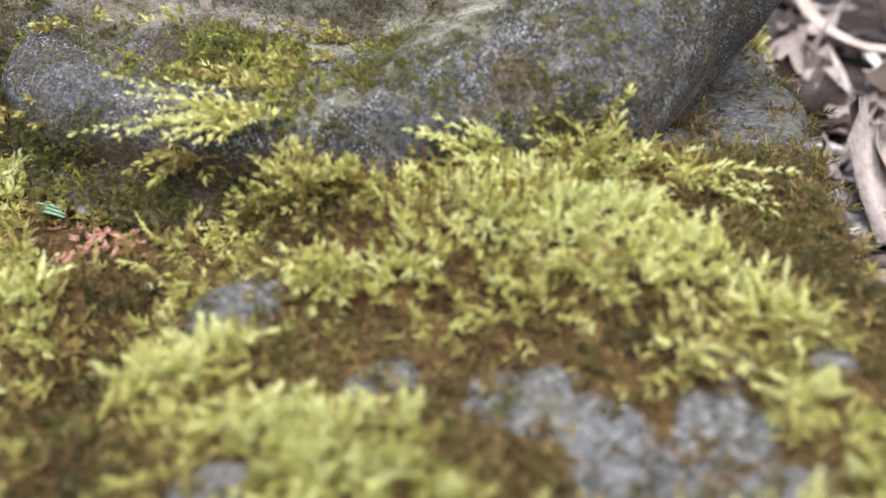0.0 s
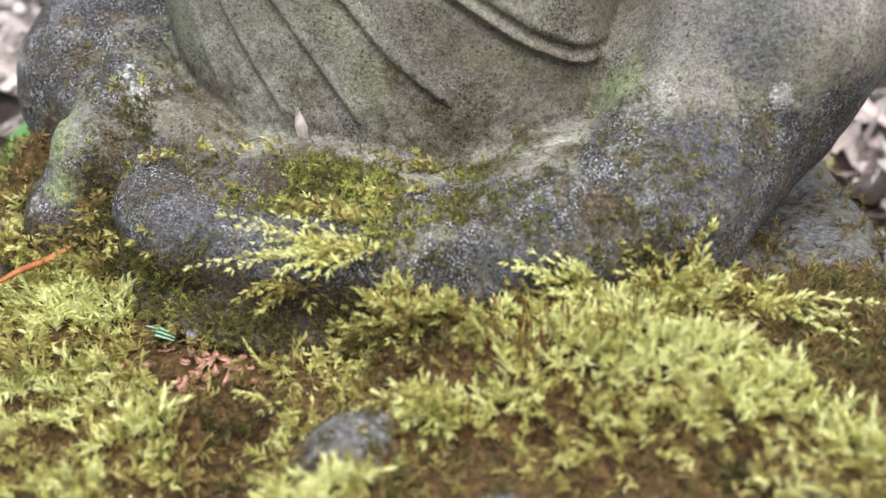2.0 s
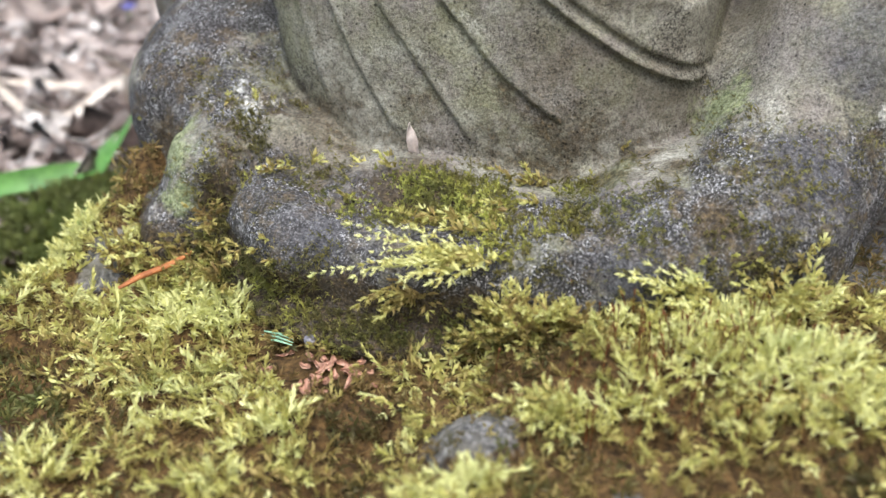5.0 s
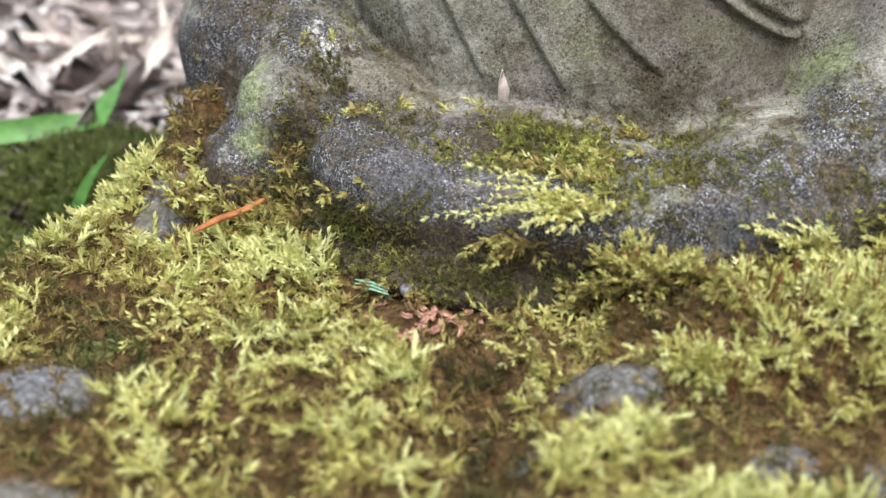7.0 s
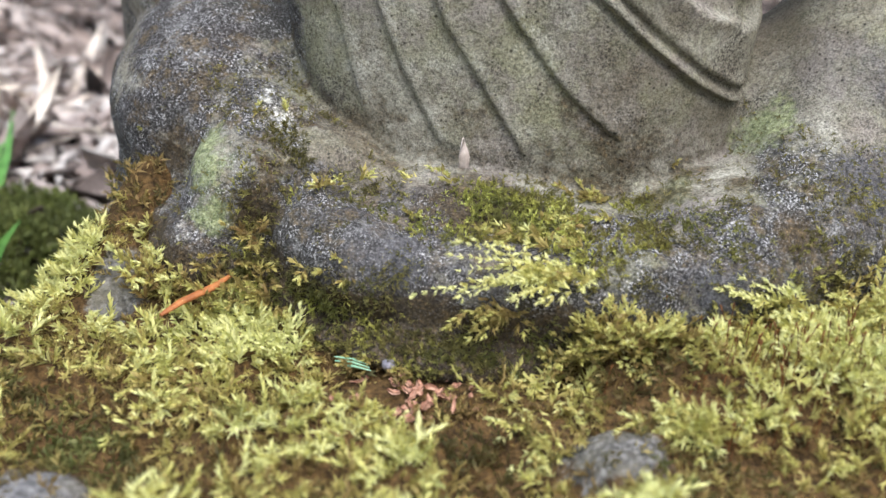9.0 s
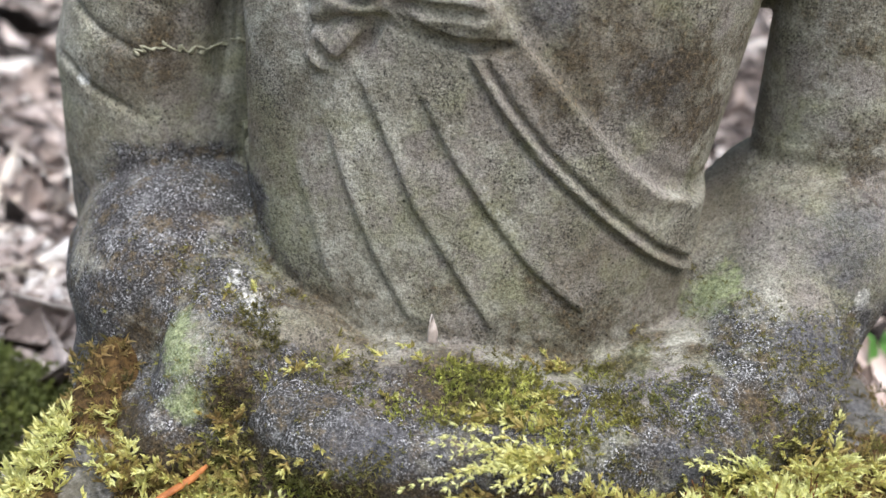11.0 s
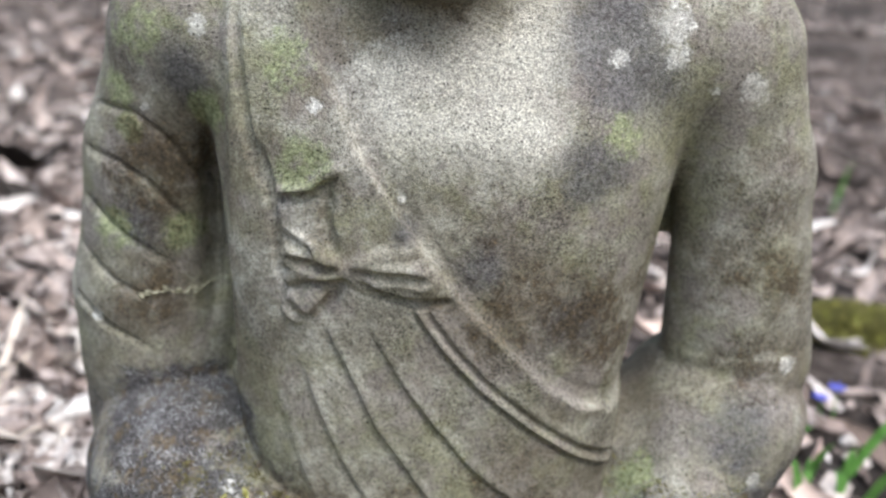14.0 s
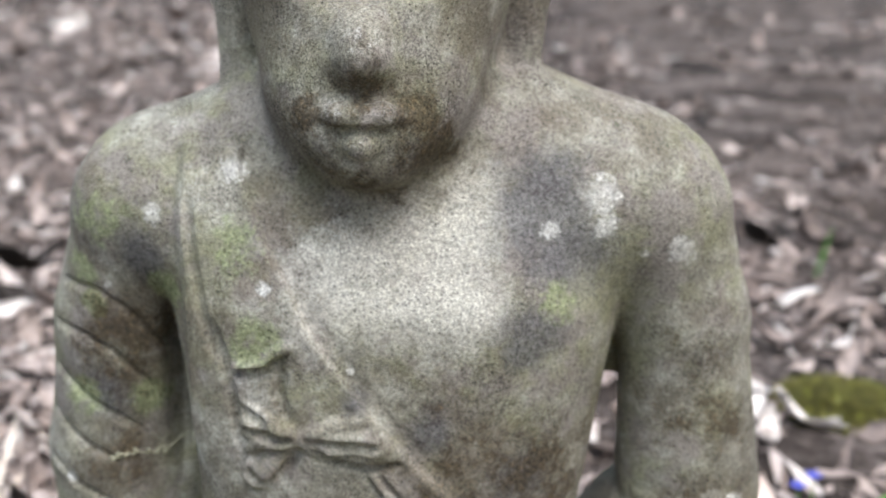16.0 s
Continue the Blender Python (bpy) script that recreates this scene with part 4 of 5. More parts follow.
def build_base_moss():
    rng = np.random.default_rng(4)
    x, y = jitter_grid(-0.15, 0.21, -0.26, 0.11, 0.00142, rng)
    z = BASE_FIELD.top(x, y)
    o = base_outline(x, y)
    under = STATUE_FIELD.f[np.clip(np.rint((x - STATUE_FIELD.lo[0]) / STATUE_FIELD.h).astype(int), 0, STATUE_FIELD.n[0] - 1),
                           np.clip(np.rint((y - STATUE_FIELD.lo[1]) / STATUE_FIELD.h).astype(int), 0, STATUE_FIELD.n[1] - 1),
                           np.clip(np.rint((z + 0.002 - STATUE_FIELD.lo[2]) / STATUE_FIELD.h).astype(int), 0, STATUE_FIELD.n[2] - 1)]
    inside = (x > STATUE_FIELD.lo[0]) & (x < 0.156) & (y > STATUE_FIELD.lo[1]) & (y < 0.09) & (under < 0.0)
    p = np.stack([x, y, z], 1)
    n1, n2, n3 = fbm(p, 48, 51), fbm(p, 150, 55), fbm(p, 22, 58)
    bare, brown, hollow, bright = (flat_spots(x, y, q) for q in (BARE, BROWN, HOLLOW, BRIGHT))
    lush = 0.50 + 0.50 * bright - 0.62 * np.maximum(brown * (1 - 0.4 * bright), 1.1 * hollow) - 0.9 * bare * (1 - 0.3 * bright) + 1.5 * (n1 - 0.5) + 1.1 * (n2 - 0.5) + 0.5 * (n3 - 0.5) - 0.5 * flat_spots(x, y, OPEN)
    lush = lush - 0.15 * np.clip((0.02 - x) / 0.04, 0, 1) * (y < -0.085)
    keep = (z > 0.045) & (o < 0.012) & ~inside & ((1.25 * bare + 1.6 * (n2 - 0.5) + 0.8 * (n1 - 0.5) < 0.55) | (rng.uniform(size=len(x)) < 0.16))
    keep &= rng.uniform(size=len(x)) < 0.40 + 0.75 * np.clip(lush, 0, 1)
    keep &= (flat_spots(x, y, OPEN) < 0.45) | (rng.uniform(size=len(x)) < 0.25)
    x, y, z, n1, n2, lush, hollow = (q[keep] for q in (x, y, z, n1, n2, lush, hollow))
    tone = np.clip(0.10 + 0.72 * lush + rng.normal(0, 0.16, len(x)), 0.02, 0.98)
    # shoots lean outward from the middle of their clump
    cell = 0.0075
    gi, gj = np.floor(x / cell), np.floor(y / cell)
    best, ox, oy, mark = np.full(len(x), 9.0), 0 * x, 0 * x, 0 * x
    for di in (-1, 0, 1):
        for dj in (-1, 0, 1):
            ii, jj = gi + di, gj + dj
            hx, hy = np.sin(ii * 12.99 + jj * 78.23) * 43758.5, np.sin(ii * 39.35 + jj * 11.14) * 24634.6
            hx, hy = hx - np.floor(hx), hy - np.floor(hy)
            ex, ey = x - (ii + hx) * cell, y - (jj + hy) * cell
            dd = np.hypot(ex, ey) / cell
            near_it = dd < best
            best, ox, oy, mark = np.where(near_it, dd, best), np.where(near_it, ex, ox), np.where(near_it, ey, oy), np.where(near_it, hx, mark)
    # crowns of clumps lighter, gaps between them darker: shade put into the tone
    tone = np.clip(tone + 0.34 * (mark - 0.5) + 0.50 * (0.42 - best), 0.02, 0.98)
    direction = np.stack([ox / cell * 1.7 + rng.normal(0, 0.55, len(x)), oy / cell * 1.7 + rng.normal(-0.12, 0.55, len(x)), rng.uniform(0.20, 0.85, len(x))], 1)
    z = z + 0.0035 * np.clip(1 - best ** 2, 0, 1) * np.clip(tone * 1.6 - 0.3, 0, 1)
    size = np.clip(0.40 + 0.95 * tone + rng.normal(0, 0.22, len(x)), 0.30, 1.7)
    where = np.stack([x, y, z - 0.0006 + 0.002 * np.clip(tone - 0.4, 0, 1) * rng.uniform(0, 1, len(x))], 1)
    spears = [shoot(rng, 0.0040, 14, 0.0022, 0.00058, 0.70) for _ in range(5)] + [shoot(rng, 0.0054, 16, 0.0021, 0.00058, 0.60) for _ in range(3)] + [shoot(rng, 0.0028, 13, 0.0025, 0.00058, 1.05) for _ in range(4)]
    low = tone < 0.36
    few = ~low & (rng.uniform(size=len(x)) < 0.78)
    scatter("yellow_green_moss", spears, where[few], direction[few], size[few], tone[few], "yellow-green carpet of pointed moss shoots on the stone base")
    threads = [shoot(rng, 0.0055, 9, 0.0028, 0.0007, 1.1) for _ in range(5)]
    under = low | (rng.uniform(size=len(x)) < 0.35 * (1 - np.clip(tone, 0, 1)))
    # dry brown moss, its colour darkened in the hollows to deepen their shade
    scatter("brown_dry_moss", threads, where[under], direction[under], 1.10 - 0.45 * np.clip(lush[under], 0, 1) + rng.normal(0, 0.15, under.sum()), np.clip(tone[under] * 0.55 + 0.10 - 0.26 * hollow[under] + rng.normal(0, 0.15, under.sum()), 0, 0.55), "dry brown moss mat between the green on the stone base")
    # stalks with spore capsules
    k = 110
    sx, sy = rng.normal(0.080, 0.018, k), rng.normal(-0.101, 0.011, k)
    sz = BASE_FIELD.top(sx, sy)
    V, Q = [], []
    for a, b, c in zip(sx, sy, sz):
        h = rng.uniform(0.008, 0.0125)
        dx, dy = rng.normal(0, 0.0012, 2)
        for s, r in ((0, 0.00013), (0.55, 0.00012), (0.85, 0.00011), (0.88, 0.00024), (0.96, 0.00022), (1.0, 0.0001)):
            for t in range(4):
                V.append((a + dx * s * s + r * math.cos(t * 1.571), b + dy * s * s + r * math.sin(t * 1.571), c + h * s))
        o = len(V) - 24
        for i in range(5):
            for t in range(4):
                u = (t + 1) % 4
                Q.append((o + i * 4 + t, o + i * 4 + u, o + i * 4 + 4 + u, o + i * 4 + 4 + t))
    ob = mesh_object("moss_spore_stalks", V, Q, SETA, S)
    tagged(ob, "thin red-brown spore stalks standing in the moss", "moss stalks", kind="stuff")


build_base_moss()


def build_lap_moss():
    rng = np.random.default_rng(6)
    x, y = jitter_grid(-0.118, 0.12, -0.104, -0.01, 0.00105, rng)
    z = STATUE_FIELD.top(x, y)
    p = np.stack([x, y, z], 1)
    n = fbm(p, 90, 61)
    want = np.clip(1.5 - np.hypot((x - 0.004 - 0.35 * (0.075 + y)) / 0.036, (y + 0.0755) / 0.0155), 0, 1) * np.clip((y - np.interp(x, (-0.042, -0.012, 0.018, 0.040), (-0.073, -0.081, -0.090, -0.089))) / 0.003, 0, 1)
    want = np.maximum(want, 0.7 * np.clip(1.3 - np.hypot((x - 0.09) / 0.012, (y + 0.074) / 0.012), 0, 1))
    want = np.maximum(want, np.clip(1.4 - np.hypot((x + 0.0575) / 0.008, (y + 0.069) / 0.014), 0, 1))
    want = np.maximum(want, 0.8 * np.clip(1.4 - np.hypot((x + 0.101) / 0.009, (y + 0.045) / 0.020), 0, 1) * (z < 0.113))
    want = np.maximum(want, 0.55 * np.clip(1.3 - np.hypot((x - 0.040) / 0.012, (y + 0.046) / 0.010), 0, 1))
    ledge = (z < 0.0885) & (y < -0.080)
    want = np.maximum(want, 0.52 * ledge)
    keep = (z > 0.078) & (z < 0.126) & (1.7 * want + 1.7 * (n - 0.5) > 0.55)
    x, y, z, n = x[keep], y[keep], z[keep], n[keep]
    tone = np.clip(0.34 + 1.0 * (fbm(np.stack([x, y, z], 1), 110, 66) - 0.5) + rng.normal(0, 0.13, len(x)), 0, 1)
    tone = np.where(z < 0.0885, tone - 0.14, tone)
    tone = np.where((x < -0.045) & (x > -0.085), tone - 0.10, tone)
    tone = tone + 0.22 * flat_spots(x, y, ((0.030, -0.076, 0.012), (0.020, -0.068, 0.010), (0.034, -0.058, 0.007), (-0.022, -0.056, 0.008), (-0.016, -0.075, 0.006)))
    d = np.stack([rng.normal(0, 0.7, len(x)), rng.normal(-0.15, 0.6, len(x)), np.full(len(x), 0.6)], 1)
    spears = [shoot(rng, 0.0032, 9, 0.0020, 0.0006, 0.8) for _ in range(5)]
    scatter("olive_moss_mat", spears, np.stack([x, y, z - 0.0004], 1), d, rng.uniform(0.4, 0.95, len(x)), np.clip(tone, 0.02, 0.95), "low olive moss mat over the statue's crossed legs", MOSS_OLIVE)


build_lap_moss()


def frond_tuft(name, seed, root, aim, fronds, length, tone, label, spread=0.7, droop=0.6):
    """A tuft of feathery fronds: stems that arch outward, with leafy side shoots."""
    rng = np.random.default_rng(seed)
    root, aim = np.array(root), np.array(aim, float)
    W, D, Z, T = [], [], [], []
    for i in range(fronds):
        d = aim / np.linalg.norm(aim) + rng.normal(0, spread, 3) * (1, 1, 0.7)
        d /= np.linalg.norm(d)
        L = length * rng.uniform(0.55, 1.1)
        p = root + rng.normal(0, 0.0025, 3) * (1.6, 0.8, 0.3)
        side = np.cross(d, (0, 0, 1))
        side /= np.linalg.norm(side) + 1e-6
        n = max(3, int(L / 0.0023))
        for k in range(n):
            s = k / n
            p = p + d * L / n
            d = d + np.array([0, 0, -droop / n])
            d /= np.linalg.norm(d)
            g = 1.0 - 0.6 * s
            for q in (-1, 1):
                W.append(p)
                D.append(d * 0.85 + side * q * rng.uniform(0.35, 0.8) + rng.normal(0, 0.30, 3))
                Z.append(0.85 * g * rng.uniform(0.75, 1.25))
                T.append(tone - 0.07 + 0.36 * s + rng.normal(0, 0.11))
        W.append(p), D.append(d), Z.append(0.6), T.append(tone + 0.25)
    spears = [shoot(rng, rng.uniform(0.0024, 0.0044), 5, rng.uniform(0.0026, 0.0042), 0.0011, rng.uniform(0.35, 0.7)) for _ in range(6)]
    return scatter(name, spears, np.array(W), np.array(D), np.array(Z), np.clip(np.array(T), 0, 1), label, category="moss tuft", kind="thing")


frond_tuft("moss_tuft", 1, (0.026, -0.0915, 0.1035), (-1.0, -0.24, 0.16), 9, 0.031, 0.80, "feathery yellow-green moss tuft hanging over the stone leg", 0.22, 0.3)
frond_tuft("moss_tuft", 13, (0.024, -0.093, 0.1035), (-0.8, -0.4, 0.3), 10, 0.014, 0.80, "bright feathery moss tuft on the crest of the stone leg", 0.4, 0.3)
frond_tuft("moss_tuft", 2, (0.043, -0.095, 0.090), (-0.1, -0.3, 1.0), 18, 0.013, 0.6, "upright bright green moss tuft below the stone leg", 0.5, 0.35)
frond_tuft("moss_tuft", 3, (0.082, -0.084, 0.098), (-1.0, -0.25, 0.5), 9, 0.020, 0.78, "feathery moss tuft clinging to the stone leg", 0.32, 0.4)
frond_tuft("moss_tuft", 4, (0.100, -0.073, 0.096), (0.2, -0.6, 0.6), 22, 0.014, 0.66, "dense yellow-green moss tuft at the foot of the statue", 0.7)
frond_tuft("moss_tuft", 5, (-0.033, -0.090, 0.096), (-0.2, -0.7, 0.4), 5, 0.007, 0.55, "small ochre moss tuft on the stone leg", 0.6)
frond_tuft("moss_tuft", 6, (0.040, -0.034, 0.113), (0.0, -0.3, 1.0), 4, 0.008, 0.35, "small dark green moss sprig at the robe's foot", 0.3, 0.2)
frond_tuft("moss_tuft", 7, (0.028, -0.048, 0.106), (0.1, -0.5, 0.7), 8, 0.009, 0.5, "small olive moss tuft in the statue's lap", 0.6)
frond_tuft("moss_tuft", 8, (0.116, -0.066, 0.093), (1.0, -0.1, 0.15), 7, 0.024, 0.72, "thin moss fronds reaching over the stone base", 0.22, 0.3)
frond_tuft("moss_tuft", 9, (-0.090, 0.012, 0.143), (0.0, -0.5, 0.8), 6, 0.007, 0.45, "small green moss tuft on the statue's thigh", 0.6)
frond_tuft("moss_tuft", 10, (0.058, -0.118, 0.086), (-0.8, -0.7, 0.2), 14, 0.013, 0.7, "pale yellow moss fronds over the rounded stone", 0.4)
frond_tuft("moss_tuft", 11, (0.012, -0.092, 0.093), (-0.8, -0.5, 0.0), 12, 0.013, 0.45, "dark olive moss tuft under the stone leg", 0.5, 0.4)
frond_tuft("moss_tuft", 14, (-0.087, -0.085, 0.084), (-0.3, -0.4, 0.8), 9, 0.008, 0.74, "small bright yellow moss tuft beside the knee", 0.6)
frond_tuft("moss_tuft", 15, (-0.0445, -0.066, 0.108), (0.1, -0.5, 0.8), 4, 0.006, 0.62, "small yellow moss sprig on the knee", 0.5)
frond_tuft("moss_tuft", 16, (-0.066, -0.046, 0.119), (0.0, -0.5, 0.8), 4, 0.006, 0.62, "small yellow moss sprig on the thigh", 0.5)
frond_tuft("moss_tuft", 12, (-0.075, -0.03, 0.117), (-0.2, -0.6, 0.6), 5, 0.006, 0.5, "small ochre moss tuft on the knee", 0.6)

for k, (x, y, z) in enumerate(((-0.058, -0.083, 0.084), (-0.063, -0.081, 0.088), (-0.054, -0.088, 0.083), (-0.060, -0.079, 0.095), (-0.067, -0.086, 0.083))):
    frond_tuft("moss_tuft", 60 + k, (x, y, z), (0.3 if k % 2 else -0.3, -0.6, 0.6), 7, 0.007, 0.36, "brown and olive moss tuft in the crease beside the stone knee", 0.6, 0.4)

for k, (x, y) in enumerate(((0.012, -0.074), (0.020, -0.070), (0.034, -0.062), (-0.020, -0.070), (-0.012, -0.060), (0.002, -0.078), (0.026, -0.078), (0.075, -0.086), (0.088, -0.080), (0.064, -0.092))):
    z = float(STATUE_FIELD.top(np.array([x]), np.array([y]))[0])
    z = z if z > 0.07 else 0.086
    frond_tuft("moss_tuft", 40 + k, (x, y, z), (0.8 if k % 2 else -0.8, -0.4, 0.35), 4, 0.008, 0.62, "small bright yellow-green moss sprig on the stone leg", 0.5, 0.3)


def leg_flecks():
    rng = np.random.default_rng(91)
    x, y = jitter_grid(-0.10, 0.13, -0.104, 0.0, 0.0012, rng)
    z = STATUE_FIELD.top(x, y)
    n = fbm(np.stack([x, y, z], 1), 75, 93)
    keep = (z > 0.08) & (z < 0.132) & (n + rng.normal(0, 0.09, len(x)) > np.where((x > 0.055) & (x < 0.105) & (y < -0.055), 0.51, 0.60))
    x, y, z = x[keep], y[keep], z[keep]
    d = np.stack([rng.normal(0, 1, len(x)), rng.normal(-0.3, 0.8, len(x)), rng.uniform(0.1, 0.6, len(x))], 1)
    bits = [shoot(rng, 0.003, 7, 0.0024, 0.00045, 1.0) for _ in range(5)]
    scatter("dry_moss_flecks", bits, np.stack([x, y, z - 0.0003], 1), d, rng.uniform(0.35, 0.95, len(x)), np.clip(rng.normal(0.24, 0.13, len(x)), 0.02, 0.7), "brown and olive moss flecks on the stone legs", MOSS_OLIVE)


leg_flecks()


def face_flecks():
    """Moss flecks and small sprigs on the upright front of the legs."""
    rng = np.random.default_rng(97)
    F = STATUE_FIELD
    x, z = jitter_grid(-0.085, 0.115, 0.076, 0.112, 0.0011, rng)
    i = np.clip(np.rint((x - F.lo[0]) / F.h).astype(int), 0, F.n[0] - 1)
    k = np.clip(np.rint((z - F.lo[2]) / F.h).astype(int), 0, F.n[2] - 1)
    col = F.f[i, :, k] < 0
    y = F.lo[1] + F.h * np.argmax(col, axis=1)
    p = np.stack([x, y, z], 1)
    n = fbm(p, 85, 98) + 0.5 * (fbm(p, 30, 99) - 0.5)
    low = np.clip((0.093 - z) / 0.010, 0, 1)
    keep = col.any(axis=1) & (y < -0.045) & (n + rng.normal(0, 0.06, len(x)) > 0.61 - 0.07 * low)
    p, low = p[keep], low[keep]
    d = np.stack([rng.normal(0, 0.8, len(p)), np.full(len(p), -0.8), rng.normal(0.1, 0.6, len(p))], 1)
    bits = [shoot(rng, 0.003, 7, 0.0024, 0.0005, 1.0) for _ in range(5)]
    tone = np.clip(0.20 + 0.22 * low + 0.9 * (fbm(p, 120, 100) - 0.5) + rng.normal(0, 0.10, len(p)), 0.02, 0.75)
    scatter("dry_moss_flecks", bits, p + (0, 0.0003, 0), d, rng.uniform(0.35, 0.9, len(p)), tone, "olive and brown moss flecks on the upright sides of the stone legs", MOSS_OLIVE)


face_flecks()


def contact_fringe():
    rng = np.random.default_rng(95)
    for k in range(20):
        s = rng.uniform(0, 1)
        x = 0.028 + 0.088 * s
        y = -0.094 + 0.052 * max(0.0, s - 0.15) ** 1.25 + rng.normal(0, 0.002)
        z = float(BASE_FIELD.top(np.array([x]), np.array([y]))[0]) + 0.001
        frond_tuft("moss_tuft", 300 + k, (x, y, z), (rng.normal(0, 0.5), -0.35, 0.9), int(rng.integers(6, 11)), rng.uniform(0.008, 0.014), rng.uniform(0.28, 0.62), "moss tuft growing up the foot of the stone leg", 0.55, 0.35)
    for k in range(11):
        x = rng.uniform(-0.058, 0.026)
        y = -0.0985 + 14.0 * (x + 0.008) ** 2 + rng.normal(0, 0.002)
        z = float(BASE_FIELD.top(np.array([x]), np.array([y]))[0]) + 0.001
        frond_tuft("moss_tuft", 330 + k, (x, y, z), (rng.normal(0, 0.6), -0.3, 0.8), int(rng.integers(3, 6)), rng.uniform(0.004, 0.007), rng.uniform(0.15, 0.42), "short dark olive moss tuft along the foot of the stone leg", 0.6, 0.4)

    for k in range(12):
        x = rng.uniform(-0.096, -0.056)
        y = -0.083 + rng.normal(0, 0.002)
        z = float(BASE_FIELD.top(np.array([x]), np.array([y]))[0]) + 0.001
        frond_tuft("moss_tuft", 360 + k, (x, y, z), (rng.normal(0, 0.5), -0.2, 0.9), int(rng.integers(4, 8)), rng.uniform(0.007, 0.012), rng.uniform(0.3, 0.6), "moss tuft growing up the foot of the stone knee", 0.55, 0.35)


contact_fringe()


def base_tufts():
    rng = np.random.default_rng(77)
    n = 0
    while n < 34:
        x, y = rng.uniform(-0.10, 0.15), rng.uniform(-0.20, -0.10)
        if base_outline(np.array([x]), np.array([y]))[0] > -0.008 or flat_spots(np.array([x]), np.array([y]), BARE + BROWN + HOLLOW + OPEN)[0] > 0.2:
            continue
        ob = frond_tuft("moss_tuft", 100 + n, (x, y, float(BASE_FIELD.top(np.array([x]), np.array([y]))[0]) + 0.001), (rng.normal(0, 0.7), rng.normal(-0.5, 0.5), 0.45), rng.integers(5, 10), rng.uniform(0.010, 0.017), rng.uniform(0.52, 0.82),
                        "loose feathery yellow-green moss tuft on the mossy base", 0.6, 0.9)
        tagged(ob, group="moss tufts on the base")
        n += 1


base_tufts()


def ground_cushion(x, y, r, h, seed, tone=0.5, material=None, label="dark green moss cushion on the soil"):
    """A dark green moss cushion on the soil: shoots over a low dome."""
    rng = np.random.default_rng(seed)
    n = 2200
    a, q = rng.uniform(0, 2 * np.pi, n), np.sqrt(rng.uniform(0, 1, n))
    q = q * (0.62 + 0.8 * fbm(np.stack([np.cos(a), np.sin(a), 0 * a], 1), 1.8, seed + 40))
    px, py = x + r * q * np.cos(a) * 1.2, y + r * q * np.sin(a)
    pz = ground_height(px, py) + h * (1 - q ** 2) * (0.7 + 0.6 * fbm(np.stack([px, py, 0 * px], 1), 60, seed)) - 0.002
    d = np.stack([np.cos(a) * q + rng.normal(0, 0.5, n), np.sin(a) * q + rng.normal(0, 0.5, n), np.full(n, 0.8)], 1)
    spears = [shoot(rng, 0.008, 10, 0.004, 0.0016, 0.8) for _ in range(4)]
    scatter("moss_cushion", spears, np.stack([px, py, pz], 1), d, rng.uniform(0.7, 1.3, n), np.clip(rng.normal(tone, 0.2, n), 0, 1), label, material or MOSS_DARK, "moss cushion", "thing")


ground_cushion(-0.205, 0.02, 0.055, 0.022, 3)
ground_cushion(-0.175, -0.07, 0.04, 0.018, 4)
ground_cushion(0.325, 0.41, 0.045, 0.010, 5, 0.30, MOSS_OLIVE, "flat olive moss patch among the dry leaves")


# ---- litter on the ground ----
def leaf_mesh(rng, length, width, curl, twist, nu=7, nv=4):
    """A dry leaf or shred: pointed at both ends, curled along and across, 0.4 mm thick."""
    u, v = np.meshgrid(np.linspace(0, 1, nu), np.linspace(-1, 1, nv), indexing="ij")
    half = width / 2 * np.sin(np.pi * np.clip(u * 0.94 + 0.03, 0, 1)) ** 0.7 * (1 + 0.2 * np.sin(u * 9 + rng.uniform(0, 6)))
    a = twist * (u - 0.5)
    x = (u - 0.5) * length + 0.08 * length * np.sin(v * 2 + u * 3)
    w = v * half
    z = curl * length * ((u - 0.5) ** 2 * 2) + 0.5 * curl * width * v ** 2 + rng.normal(0, 0.02 * width, u.shape)
    y = w * np.cos(a)
    z = z + w * np.sin(a)
    top = np.stack([x, y, z], -1).reshape(-1, 3)
    n = len(top)
    verts = np.concatenate([top, top - (0, 0, 0.0006)])
    i, j = np.meshgrid(np.arange(nu - 1), np.arange(nv - 1), indexing="ij")
    q = np.stack([i * nv + j, (i + 1) * nv + j, (i + 1) * nv + j + 1, i * nv + j + 1], -1).reshape(-1, 4)
    rim = [k * nv for k in range(nu)] + [(nu - 1) * nv + k for k in range(1, nv)] + [k * nv + nv - 1 for k in range(nu - 2, -1, -1)] + [k for k in range(nv - 2, 0, -1)]
    side = [(a, b, b + n, a + n) for a, b in zip(rim, rim[1:] + rim[:1])]
    return verts, np.concatenate([q, q[:, ::-1] + n, np.array(side)])


